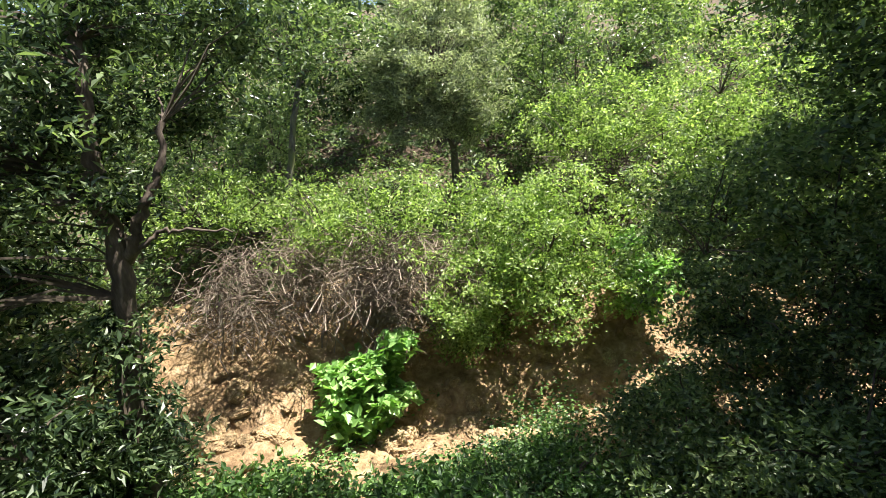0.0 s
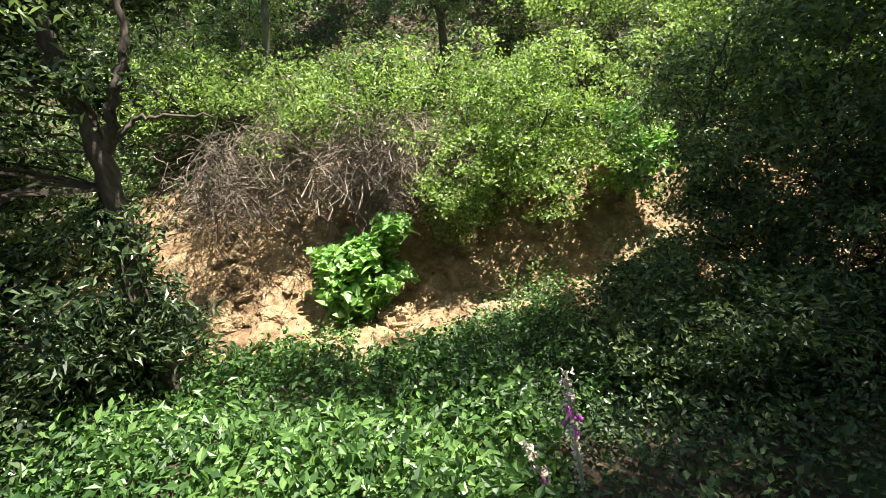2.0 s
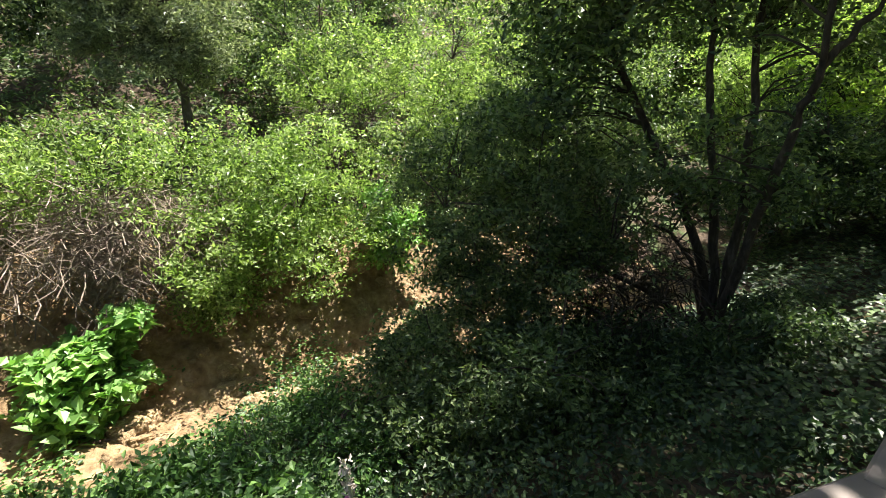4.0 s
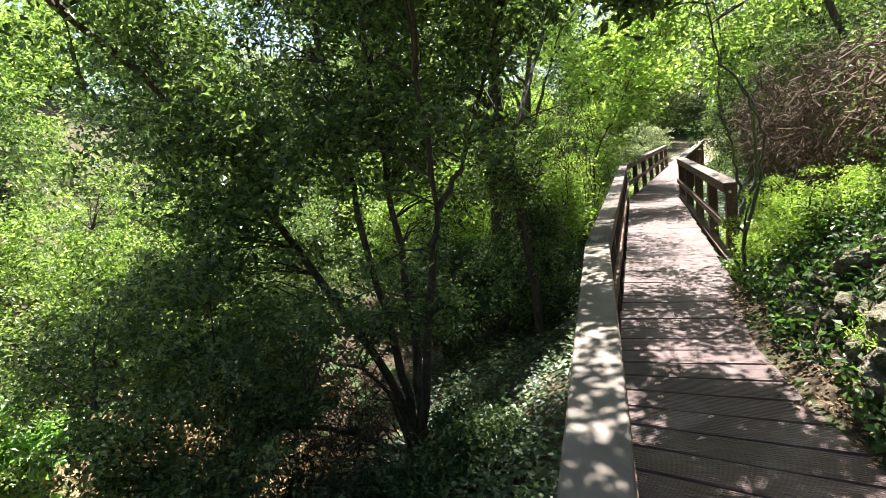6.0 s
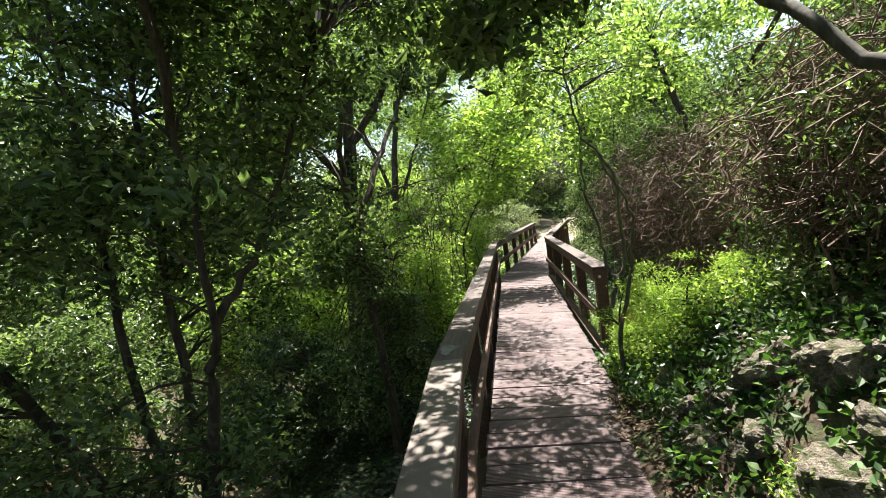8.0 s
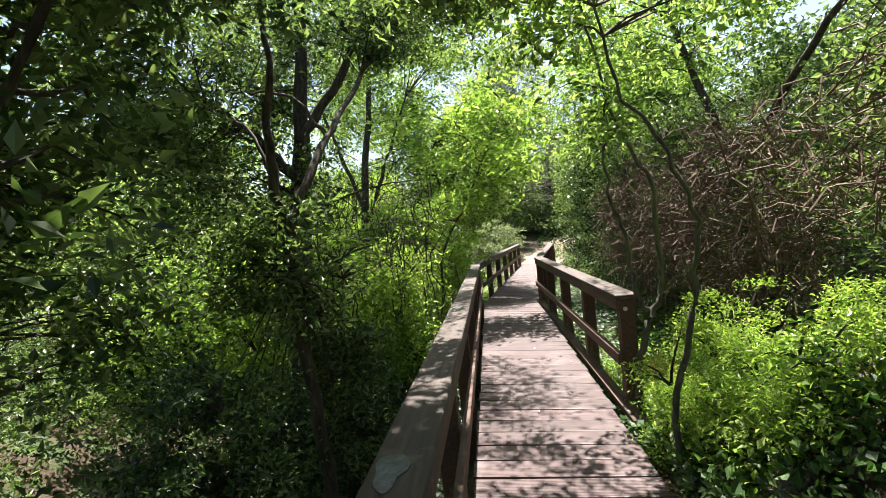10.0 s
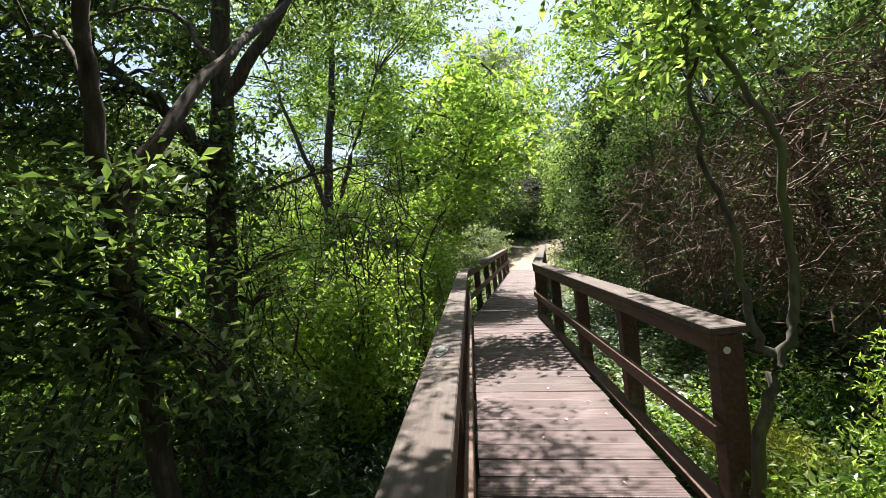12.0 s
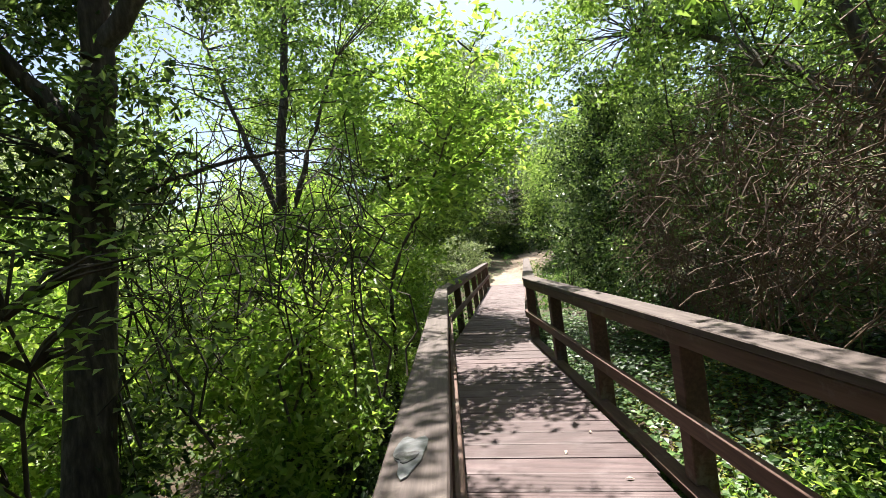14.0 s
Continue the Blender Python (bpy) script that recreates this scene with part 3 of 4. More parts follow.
# shaded shrubs in the gully
plant("shrub", "dense dark shrub in shade over the gully", "shrub", (-3.3, -0.3, -1.6), [(-3.3, -0.2, -0.1, 1.15, 1.15, 1.1, 360), (-2.4, -1.2, -1.0, 0.95, 0.9, 0.65, 220), (-3.9, 1.2, 0.5, 0.9, 1.0, 0.9, 60)], LEAF_MID, 90, 0.05, 0.13)
# shade on the gully slope is put into these dark leaves
plant("shrub", "leafy undergrowth beside the many-stemmed tree, shade in its dark colour", "shrub", (-1.6, -0.2, -1.1), [(-1.75, -0.35, -1.0, 0.75, 0.8, 0.4, 150), (-1.2, 0.9, -0.9, 0.5, 0.8, 0.3, 90)], LEAF_IVY_DARK_SHADE, 80, 0.055, 0.12)
plant("shrub", "tall leafy shrub beside the leaning tree", "shrub", (-4.9, -7.6, -0.6), [(-4.9, -7.4, 0.7, 1.3, 1.2, 1.4, 220), (-6.6, -8.2, 1.8, 1.4, 1.4, 1.3, 180)], LEAF_MID, 75, 0.07, 0.17)
plant("shrub", "small-leaved green shrub below the boardwalk", "shrub", (-2.3, -2.6, -1.4), [(-2.5, -2.6, -1.15, 0.7, 0.7, 0.35, 110), (-3.3, -2.9, -1.35, 0.6, 0.6, 0.35, 80)], LEAF_IVY, 80, 0.05, 0.12)
plant("fig_sapling", "bright green broad-leaved sapling on sandy bank", "sapling", (-4.7, -4.05, -1.45), [(-4.68, -3.95, -0.92, 0.46, 0.52, 0.52, 125)], LEAF_FIG, 28, 0.12, 0.10, [(((-4.7, -4.05, -1.5), (-4.7, -4.0, -1.0), (-4.65, -3.95, -0.6)), 0.012, 0.005)], up=0.55, wide=0.7)
# many-stemmed tree beside the boardwalk
# high crowns 6-8, 10 and 11 are added to throw shade, mostly out of view
plant("tree", "many-stemmed shady tree rooted in the gully slope", "tree", (-1.9, 1.18, -1.15),
      [(-2.2, 1.0, 2.7, 1.7, 1.6, 1.3, 400), (-2.7, 2.3, 3.9, 1.5, 1.3, 0.7, 120), (-1.6, 1.2, 1.5, 0.6, 0.8, 1.0, 50), (-2.9, 0.5, 1.2, 1.0, 0.9, 0.9, 45), (-0.9, 0.3, 3.4, 1.1, 1.3, 0.6, 150), (-0.3, -0.7, 3.3, 0.9, 0.9, 0.35, 120), (-3.0, -2.6, 4.1, 1.4, 1.2, 0.4, 26), (-2.8, -1.4, 3.3, 0.9, 0.8, 0.4, 55), (-1.7, 0.9, 0.4, 1.0, 0.9, 0.5, 25), (-2.4, 3.6, 3.9, 1.3, 1.0, 0.5, 120), (-0.5, 2.7, 3.7, 0.7, 0.8, 0.3, 85)], LEAF_MID, 75, 0.065, 0.17,
      [(((-1.9, 1.2, -1.3), (-2.0, 1.1, -0.4), (-2.5, 0.7, 1.0), (-2.85, 0.5, 1.9), (-3.4, 0.2, 3.2)), 0.055, 0.015),
       (((-1.85, 1.2, -1.3), (-1.9, 1.15, 0.0), (-2.05, 1.1, 1.3), (-2.2, 1.1, 3.4)), 0.05, 0.014),
       (((-1.8, 1.22, -1.3), (-1.7, 1.2, 0.2), (-1.75, 1.2, 1.5), (-1.8, 1.2, 3.8)), 0.05, 0.014),
       (((-1.8, 1.15, -1.3), (-1.5, 0.95, -0.2), (-1.15, 0.65, 0.9), (-1.02, 0.55, 1.3), (-0.95, 0.3, 2.8)), 0.048, 0.012),
       (((-1.05, 0.58, 1.2), (-0.8, 0.8, 1.7), (-0.5, 1.1, 2.7)), 0.026, 0.01),
       # two limbs added to carry the shade-throwing crowns
       (((-2.85, 0.5, 1.9), (-3.1, -0.9, 3.3), (-3.0, -2.5, 4.0)), 0.03, 0.01),
       (((-0.97, 0.4, 2.2), (-0.6, -0.2, 2.9), (-0.3, -0.7, 3.2)), 0.016, 0.006),
       (((-1.95, 1.1, -1.2), (-2.4, 0.6, -0.7), (-3.0, 0.3, -0.6), (-3.4, 0.0, -0.9)), 0.035, 0.008),
       (((-1.95, 1.2, -1.1), (-2.3, 1.3, -0.5), (-2.9, 1.2, -0.3), (-3.3, 1.0, -0.6)), 0.028, 0.006)], twig_share=0.6)
bramble("bare_branches", "bare drooping twigs over the shaded stream bed", [(-2.7, 0.6, -0.75, 1.0, 0.8, 0.45, 0)], 420, TWIG_DARK, 0.8, 0.007)
plant("tree", "forked slender tree with glossy dark leaves beside railing", "tree", (-1.0, 3.4, -0.9),
      [(-1.3, 3.5, 0.9, 0.5, 0.65, 1.05, 75), (-0.85, 3.95, 0.2, 0.4, 0.6, 0.7, 28), (-1.7, 3.9, 3.9, 0.8, 0.9, 0.5, 40), (-0.7, 5.2, 3.8, 0.8, 0.8, 0.5, 45)], LEAF_MID, 70, 0.066, 0.15,
      [(((-0.97, 3.4, -1.0), (-1.03, 3.4, 0.2), (-1.12, 3.4, 1.19), (-1.19, 3.4, 2.08), (-1.2, 3.42, 2.4), (-1.16, 3.45, 2.85), (-1.3, 3.7, 3.8)), 0.055, 0.02),
       (((-1.13, 3.36, 1.35), (-1.05, 3.35, 1.72), (-0.95, 3.7, 2.2), (-0.88, 4.3, 2.7), (-0.78, 5.2, 3.45), (-0.7, 5.9, 4.2)), 0.042, 0.015),
       (((-1.19, 3.4, 2.0), (-1.5, 3.7, 2.5), (-2.0, 4.1, 2.75)), 0.018, 0.005),
       (((-0.92, 3.95, 2.4), (-1.4, 4.3, 2.9), (-2.1, 4.6, 3.1)), 0.02, 0.005)], twig_share=0.5, wide=0.4)
plant("tree", "tall dark ivy-clad tree with crooked limbs", "tree", (-2.0, 5.7, -1.0),
      [(-1.95, 5.8, 1.4, 0.36, 0.36, 1.6, 45), (-2.1, 6.4, 4.5, 1.6, 1.8, 0.9, 190), (-0.5, 6.7, 4.7, 1.2, 1.3, 0.7, 110), (-3.4, 5.4, 2.2, 0.9, 0.9, 0.9, 90), (-3.2, 4.8, 3.2, 0.8, 0.8, 0.5, 80), (-2.9, 6.2, 3.3, 0.7, 0.7, 0.6, 60)], LEAF_MID, 60, 0.075, 0.2,
      [(((-2.05, 5.6, -1.2), (-2.02, 5.65, 0.5), (-1.96, 5.88, 2.15), (-1.84, 5.93, 3.4), (-1.7, 6.0, 5.4)), 0.17, 0.06),
       (((-1.9, 5.9, 2.8), (-1.4, 6.0, 3.5), (-0.9, 6.3, 4.5), (-0.3, 6.7, 5.2)), 0.07, 0.02),
       (((-1.95, 5.85, 2.3), (-2.5, 5.7, 3.0), (-3.2, 5.5, 3.6)), 0.07, 0.015),
       (((-1.95, 5.85, 1.9), (-1.2, 6.3, 2.2), (-0.6, 6.9, 2.3)), 0.022, 0.005)], twig_share=0.5)
bramble("bare_branches", "fine bare twigs among sunlit leaves", [(-1.25, 6.3, 1.5, 0.9, 0.8, 1.0, 0)], 190, TWIG_DARK, 0.95, 0.006)
LG = "sunlit shrubs below the railing"
# backlight on these two shrubs is put into a brighter leaf colour
plant("shrub", "yellow-green shrub, leaf colour brightened as if backlit", "shrub", (-1.5, 8.8, -0.8), [(-1.45, 8.8, 0.7, 0.85, 1.0, 1.2, 220), (-2.9, 8.2, 0.8, 1.0, 1.0, 1.2, 180)], LEAF_BROOM_SUN, 70, 0.075, 0.17, group=LG)
plant("shrub", "yellow-green shrub, leaf colour brightened as if backlit", "shrub", (-1.5, 12.5, -0.8), [(-1.3, 12.3, 1.1, 1.1, 1.4, 1.6, 230), (-3.6, 12.4, 1.6, 1.6, 1.6, 1.9, 230)], LEAF_BROOM_SUN, 65, 0.085, 0.2, group=LG)
# shade under the trees is put into the leaf colour here
plant("shrub", "low undergrowth shrub under the trees, shade in its dark colour", "shrub", (-1.5, 4.6, -1.0), [(-1.35, 4.7, -0.4, 0.75, 1.3, 0.5, 200), (-2.6, 4.6, -0.5, 0.9, 1.2, 0.8, 190), (-1.0, 7.0, -0.3, 0.6, 0.9, 0.4, 100)], LEAF_IVY_DARK_SHADE, 75, 0.065, 0.15, group=LG)
# brighter than lime: backlight put into the leaf colour
plant("sapling", "slender curved sapling with large lime leaves brightened as if backlit", "sapling", (-0.75, 9.0, -0.5), [(0.3, 9.2, 2.8, 1.25, 0.9, 0.35, 44), (-0.6, 9.3, 3.6, 0.9, 0.8, 0.3, 24), (0.7, 9.4, 3.9, 0.8, 0.7, 0.4, 22), (-0.2, 9.1, 2.2, 0.5, 0.5, 0.3, 14)], LEAF_BROOM_SUN, 22, 0.14, 0.26,
      [(((-0.75, 9.0, -0.6), (-0.70, 9.0, 0.5), (-0.63, 9.03, 1.17), (-0.3, 9.05, 1.75), (-0.07, 9.07, 2.15), (0.3, 9.1, 2.9)), 0.03, 0.01), (((-0.12, 9.07, 2.1), (0.25, 9.05, 2.3), (0.6, 9.1, 2.5)), 0.012, 0.004), (((0.2, 9.1, 2.7), (0.0, 9.2, 3.2), (-0.4, 9.3, 3.6)), 0.01, 0.004), (((0.25, 9.1, 2.8), (0.5, 9.2, 3.3), (0.7, 9.4, 3.9)), 0.01, 0.004)], up=0.55, wide=0.42, twig_share=0.15)

# right-hand slope
plant("sapling", "forked mossy sapling standing against railing post", "sapling", (1.5, 3.86, -0.2), [(1.25, 4.3, 3.3, 0.8, 1.1, 0.5, 22), (1.3, 3.9, 2.3, 0.4, 0.5, 0.4, 18)], LEAF_LIME, 42, 0.075, 0.2,
      [(((1.36, 3.88, -0.3), (1.40, 3.86, 0.3), (1.47, 3.85, 0.55), (1.53, 3.85, 0.75), (1.62, 3.85, 0.92), (1.60, 3.85, 1.28), (1.61, 3.85, 1.7), (1.48, 3.87, 2.0), (1.36, 3.9, 2.35), (1.2, 4.0, 3.3)), 0.031, 0.01),
       (((1.52, 3.85, 0.72), (1.42, 3.85, 0.94), (1.39, 3.85, 1.3), (1.29, 3.85, 1.64), (1.28, 3.86, 1.95), (1.35, 3.95, 2.6)), 0.022, 0.007)], BARK_GREY)
plant("sapling", "thin crooked sapling on the ivy slope", "sapling", (1.3, 2.72, -0.1), [(1.25, 3.0, 3.0, 0.7, 0.8, 0.4, 36)], LEAF_LIME, 42, 0.075, 0.2,
      [(((1.3, 2.74, -0.2), (1.31, 2.72, 0.48), (1.45, 2.72, 0.9), (1.46, 2.72, 1.15), (1.50, 2.72, 1.43), (1.40, 2.72, 1.75), (1.30, 2.74, 2.0), (1.14, 2.78, 2.25), (1.1, 2.9, 2.9)), 0.02, 0.008)], BARK_GREY)
TH = "thicket along the slope"
plant("shrub", "brown half-dry thicket with sparse green leaves", "shrub", (2.8, 1.4, 1.2), [(2.7, 1.6, 1.9, 0.55, 1.5, 0.95, 200), (2.9, -1.4, 2.2, 0.6, 1.2, 0.9, 110)], LEAF_MID, 60, 0.05, 0.16, group=TH)
bramble("dry_thicket", "dense mat of dry brown twigs on the slope", [(2.55, 1.6, 1.7, 0.4, 1.3, 0.75, 0), (2.6, 4.8, 1.4, 0.4, 1.5, 0.9, 0)], 800, TWIG_BROWN, 0.7, 0.006, TH)
bramble("dry_thicket", "arching dry brown canes leaning towards railing", [(2.3, 7.0, 1.3, 0.35, 1.8, 0.9, 0)], 700, TWIG_BROWN, 0.65, 0.0048, TH)
plant("shrub", "dark shady thicket behind the railing", "shrub", (2.8, 5.0, 0.4), [(2.95, 5.4, 1.6, 0.6, 1.6, 1.2, 130), (2.8, 8.2, 1.8, 0.7, 1.7, 1.5, 190)], LEAF_MID, 60, 0.05, 0.15, group=TH)
plant("shrub", "dark shady thicket behind the railing", "shrub", (2.8, 11.6, 0.4), [(2.65, 11.3, 2.0, 0.9, 1.8, 1.7, 240), (3.6, 14.8, 2.2, 1.1, 1.8, 1.9, 200)], LEAF_DARK, 75, 0.07, 0.18, group=TH)
plant("tree", "spreading bright-leaved tree over the thicket", "tree", (3.4, 6.5, 0.8), [(2.8, 6.9, 4.0, 1.3, 1.8, 0.9, 95), (2.9, 10.2, 4.3, 1.3, 1.8, 1.2, 180), (3.4, 2.9, 3.7, 1.0, 1.5, 0.7, 50)], LEAF_LIME, 65, 0.085, 0.22,
      [(((3.5, 6.5, 0.6), (3.3, 6.5, 2.2), (2.8, 6.6, 3.9)), 0.09, 0.03), (((3.35, 6.5, 2.0), (3.2, 8.2, 3.2), (3.0, 10.0, 4.1)), 0.05, 0.015), (((3.35, 6.5, 1.9), (3.4, 4.6, 3.0), (3.4, 3.0, 3.6)), 0.05, 0.015)])
# crowns 3 and 6 lie out of view, added to shade deck and railing
plant("tree", "grey-barked tree leaning its branch over the walk", "tree", (2.7, -2.2, 1.2), [(0.65, 1.4, 3.25, 0.8, 1.2, 0.35, 120), (0.2, 3.3, 3.45, 0.7, 0.9, 0.25, 60), (1.15, -0.6, 3.35, 0.9, 1.1, 0.4, 170), (0.42, 0.75, 2.55, 0.16, 0.14, 0.12, 8), (2.2, -1.8, 3.6, 1.1, 1.3, 0.6, 90), (0.9, -3.0, 3.6, 1.0, 1.2, 0.35, 120)], LEAF_MID, 55, 0.095, 0.16,
      [(((2.75, -2.3, 1.0), (2.3, -1.5, 1.3), (1.66, -0.3, 1.87), (1.45, 0.2, 2.33), (1.1, 0.9, 2.95), (0.7, 1.5, 3.3)), 0.033, 0.011), (((1.5, 0.1, 2.25), (1.0, 0.4, 2.75), (0.45, 0.75, 2.75)), 0.014, 0.004), (((2.5, -1.9, 1.15), (2.3, -1.6, 2.4), (2.2, -1.8, 3.4)), 0.06, 0.02), (((2.3, -1.7, 2.4), (1.6, -2.4, 3.2), (0.9, -3.0, 3.6)), 0.03, 0.01)], BARK_GREY, wide=0.42)
plant("broom_shrub", "feathery bright green broom beside the boardwalk", "shrub", (1.75, 2.75, 0.1), [(1.85, 2.75, 0.58, 0.48, 0.75, 0.48, 190), (1.5, 3.3, 0.12, 0.25, 0.4, 0.22, 50)], LEAF_BROOM_SUN, 110, 0.032, 0.08, wide=0.3)
plant("fern_clump", "bright green ferny herbs growing between rocks", "herbs", (1.75, 0.3, 0.1), [(1.75, 0.3, 0.3, 0.2, 0.3, 0.12, 30)], LEAF_BROOM_SUN, 60, 0.03, 0.07, wide=0.35, twig_share=0.0)
plant("moss_clump", "yellow-green moss and grass at a sapling foot", "moss", (1.75, 4.2, -0.2), [(1.72, 4.35, 0.0, 0.25, 0.5, 0.2, 70)], LEAF_MOSS, 90, 0.03, 0.06, wide=0.25, twig_share=0.0)
plant("shrub", "leafy green herbs on the shady slope", "shrub", (1.95, 2.9, 0.0), [(2.1, 3.1, 0.25, 0.35, 0.6, 0.3, 90), (2.1, 4.8, 0.0, 0.4, 0.9, 0.25, 90)], LEAF_IVY, 60, 0.05, 0.09)

GS = "shrubs filling the gully"
# mid leaf instead of lime puts the gully's shade into the colour
plant("shrub", "thin shrub on the gully side, shade in its mid-green leaves", "shrub", (-5.2, 4.2, -0.8), [(-5.2, 4.2, 0.2, 1.2, 1.3, 1.0, 130)], LEAF_MID, 70, 0.075, 0.18, group=GS)
plant("shrub", "sunlit green shrub on the gully side", "shrub", (-4.6, 7.3, -1.0), [(-4.5, 7.3, 0.3, 1.3, 1.5, 1.4, 240)], LEAF_LIME, 70, 0.075, 0.18, group=GS)
plant("shrub", "sunlit green shrub on the gully side", "shrub", (-7.6, 5.6, 0.2), [(-7.6, 5.6, 1.3, 1.6, 1.8, 1.3, 220), (-7.0, 10.2, 1.4, 1.7, 1.8, 1.5, 220)], LEAF_MID, 70, 0.09, 0.22, group=GS)
# the glow behind the trunk is put into the leaf colour
plant("shrub", "lime shrub behind the dark trunk, leaf colour brightened as if backlit", "shrub", (-1.2, 6.6, -0.9), [(-1.1, 6.7, 0.5, 0.6, 0.8, 0.9, 150), (-3.1, 6.4, 0.4, 0.9, 0.9, 1.0, 150)], LEAF_BROOM_SUN, 60, 0.075, 0.17, group=GS)
plant("shrub", "leafy shrub high on the bank above railing", "shrub", (4.3, 3.0, 1.2), [(4.2, 3.0, 2.3, 0.9, 2.0, 1.3, 200), (4.3, 7.4, 2.5, 0.9, 2.2, 1.4, 200)], LEAF_MID, 65, 0.08, 0.2, group=TH)
plant("shrub", "leafy shrub high on the bank above railing", "shrub", (4.5, 12.0, 1.4), [(4.5, 12.0, 2.9, 1.0, 2.2, 1.6, 200), (3.9, -1.6, 2.6, 0.9, 1.8, 1.4, 160)], LEAF_MID, 65, 0.08, 0.2, group=TH)
plant("ash_sprig", "pinnate lime leaf sprays reaching over undergrowth", "sapling", (-1.1, 4.2, -0.8), [(-0.95, 4.05, 1.35, 0.3, 0.3, 0.35, 16)], LEAF_LIME, 15, 0.062, 0.16, [(((-1.1, 4.2, -0.9), (-1.05, 4.15, 0.4), (-0.95, 4.05, 1.5)), 0.012, 0.004)], up=0.7, wide=0.4, twig_share=1.0)

# distance along the walk
BG = "trees beyond the boardwalk"
plant("tree", "sunlit walnut tree beyond the railing bend", "tree", (-1.0, 15.0, -0.6), [(-0.6, 14.8, 3.6, 1.6, 1.8, 1.9, 260), (-3.0, 15.5, 4.4, 2.0, 2.0, 2.2, 150), (0.55, 13.2, 4.0, 1.0, 1.2, 1.1, 100)], LEAF_LIME, 60, 0.11, 0.26, [(((-1.0, 15, -0.8), (-1.0, 15, 1.5), (-1.4, 15, 4.0)), 0.1, 0.03)], group=BG)
plant("tree", "tall feathery ash tree over sunlit shrubs", "tree", (-2.4, 10.2, -0.8), [(-1.9, 10.9, 4.9, 1.5, 1.5, 1.2, 90), (-3.4, 10.8, 5.4, 1.8, 1.7, 1.5, 115), (-0.9, 11.2, 6.0, 1.5, 1.6, 1.1, 110)], LEAF_LIME, 55, 0.09, 0.24, [(((-2.4, 10.2, -1.0), (-2.3, 10.2, 2.0), (-2.0, 10.3, 4.5), (-1.9, 10.6, 6.2)), 0.11, 0.03), (((-2.3, 10.2, 1.8), (-1.7, 10.1, 3.2), (-1.2, 10.2, 4.4)), 0.05, 0.015), (((-2.3, 10.2, 2.2), (-2.9, 10.5, 3.8), (-3.4, 10.8, 5.2)), 0.05, 0.015)], group=BG)
plant("tree", "round bright tree beside the earth path", "tree", (5.4, 19.5, 1.0), [(5.2, 19.5, 3.6, 1.8, 2.6, 2.0, 240), (4.6, 24.5, 3.2, 1.2, 2.0, 1.8, 140)], LEAF_LIME, 60, 0.12, 0.28, [(((5.4, 19.5, 0.6), (5.3, 19.5, 2.0), (5.2, 19.6, 3.6)), 0.12, 0.04)], group=BG)
plant("shrub", "blue-green shrubs at the end of the boardwalk", "shrub", (0.0, 23.5, 0.0), [(0.1, 23.5, 1.0, 1.1, 1.6, 0.9, 160), (-2.6, 22.0, 0.9, 1.8, 2.0, 1.4, 200)], LEAF_GREY, 65, 0.09, 0.2, group=BG)
plant("tree", "dense green tree closing the path view", "tree", (0.2, 29.0, 0.4), [(0.0, 29, 4.0, 2.4, 2.4, 2.9, 260), (6.8, 31.0, 5.0, 2.4, 2.8, 3.0, 220)], LEAF_MID, 60, 0.16, 0.4, [(((0.2, 29, 0.2), (0.2, 29, 3.0), (0.0, 29, 5.0)), 0.16, 0.05)], group=BG)
for i, (x, y, h) in enumerate(((-6.0, 27.0, 6.5), (-3.0, 33.0, 7.5), (1.5, 34.5, 5.0), (4.2, 36.0, 6.0), (9.5, 27.0, 7.0), (10.0, 36.0, 8.0), (6.0, 40.0, 9.0))):
    z = float(ground_z(x, y))
    plant("tree", "leafy green tree at the head of the path", "tree", (x, y, z), [(x, y, z + h * 0.6, 2.3, 2.0, h * 0.42, 170), (x, y - 0.5, z + h * 0.15, 2.2, 1.8, h * 0.2, 110)], (LEAF_MID, LEAF_DARK, LEAF_LIME)[i % 3], 55, 0.17, 0.4, [(((x, y, z - 0.3), (x, y, z + h * 0.3), (x, y, z + h * 0.8)), 0.16, 0.05)], group=BG, twig_share=0.1)
plant("eucalyptus", "tall thin grey-green tree against the sky", "tree", (2.6, 40.0, 1.0), [(2.4, 40, 12.0, 3.0, 2.6, 5.0, 330), (-1.0, 41, 9.0, 2.6, 2.4, 4.5, 220)], LEAF_GREY, 60, 0.22, 0.55, [(((2.6, 40, 0.8), (2.6, 40, 8.0), (2.4, 40, 16.5)), 0.22, 0.05)], BARK_GREY, group=BG, wide=0.25)
for i in range(14):
    a = radians(-78 + i * 9.5)
    d = 33 + 9 * math.sin(i * 1.9)
    x, y = d * math.sin(a), d * math.cos(a)
    if 0 < x < 8 and y > 20:
        continue
    z = float(ground_z(x, y))
    h = 5.5 + 1.8 * math.sin(i * 2.7)
    plant("tree", "hazy green woodland tree on the distant slope", "tree", (x, y, z), [(x, y, z + h * 0.55, 3.4, 3.4, h * 0.5, 170)], (LEAF_MID, LEAF_GREY, LEAF_LIME)[i % 3], 45, 0.3, 0.7, [(((x, y, z - 0.3), (x, y, z + h * 0.3), (x, y, z + h * 0.7)), 0.2, 0.06)], group="distant woodland", twig_share=0.0)
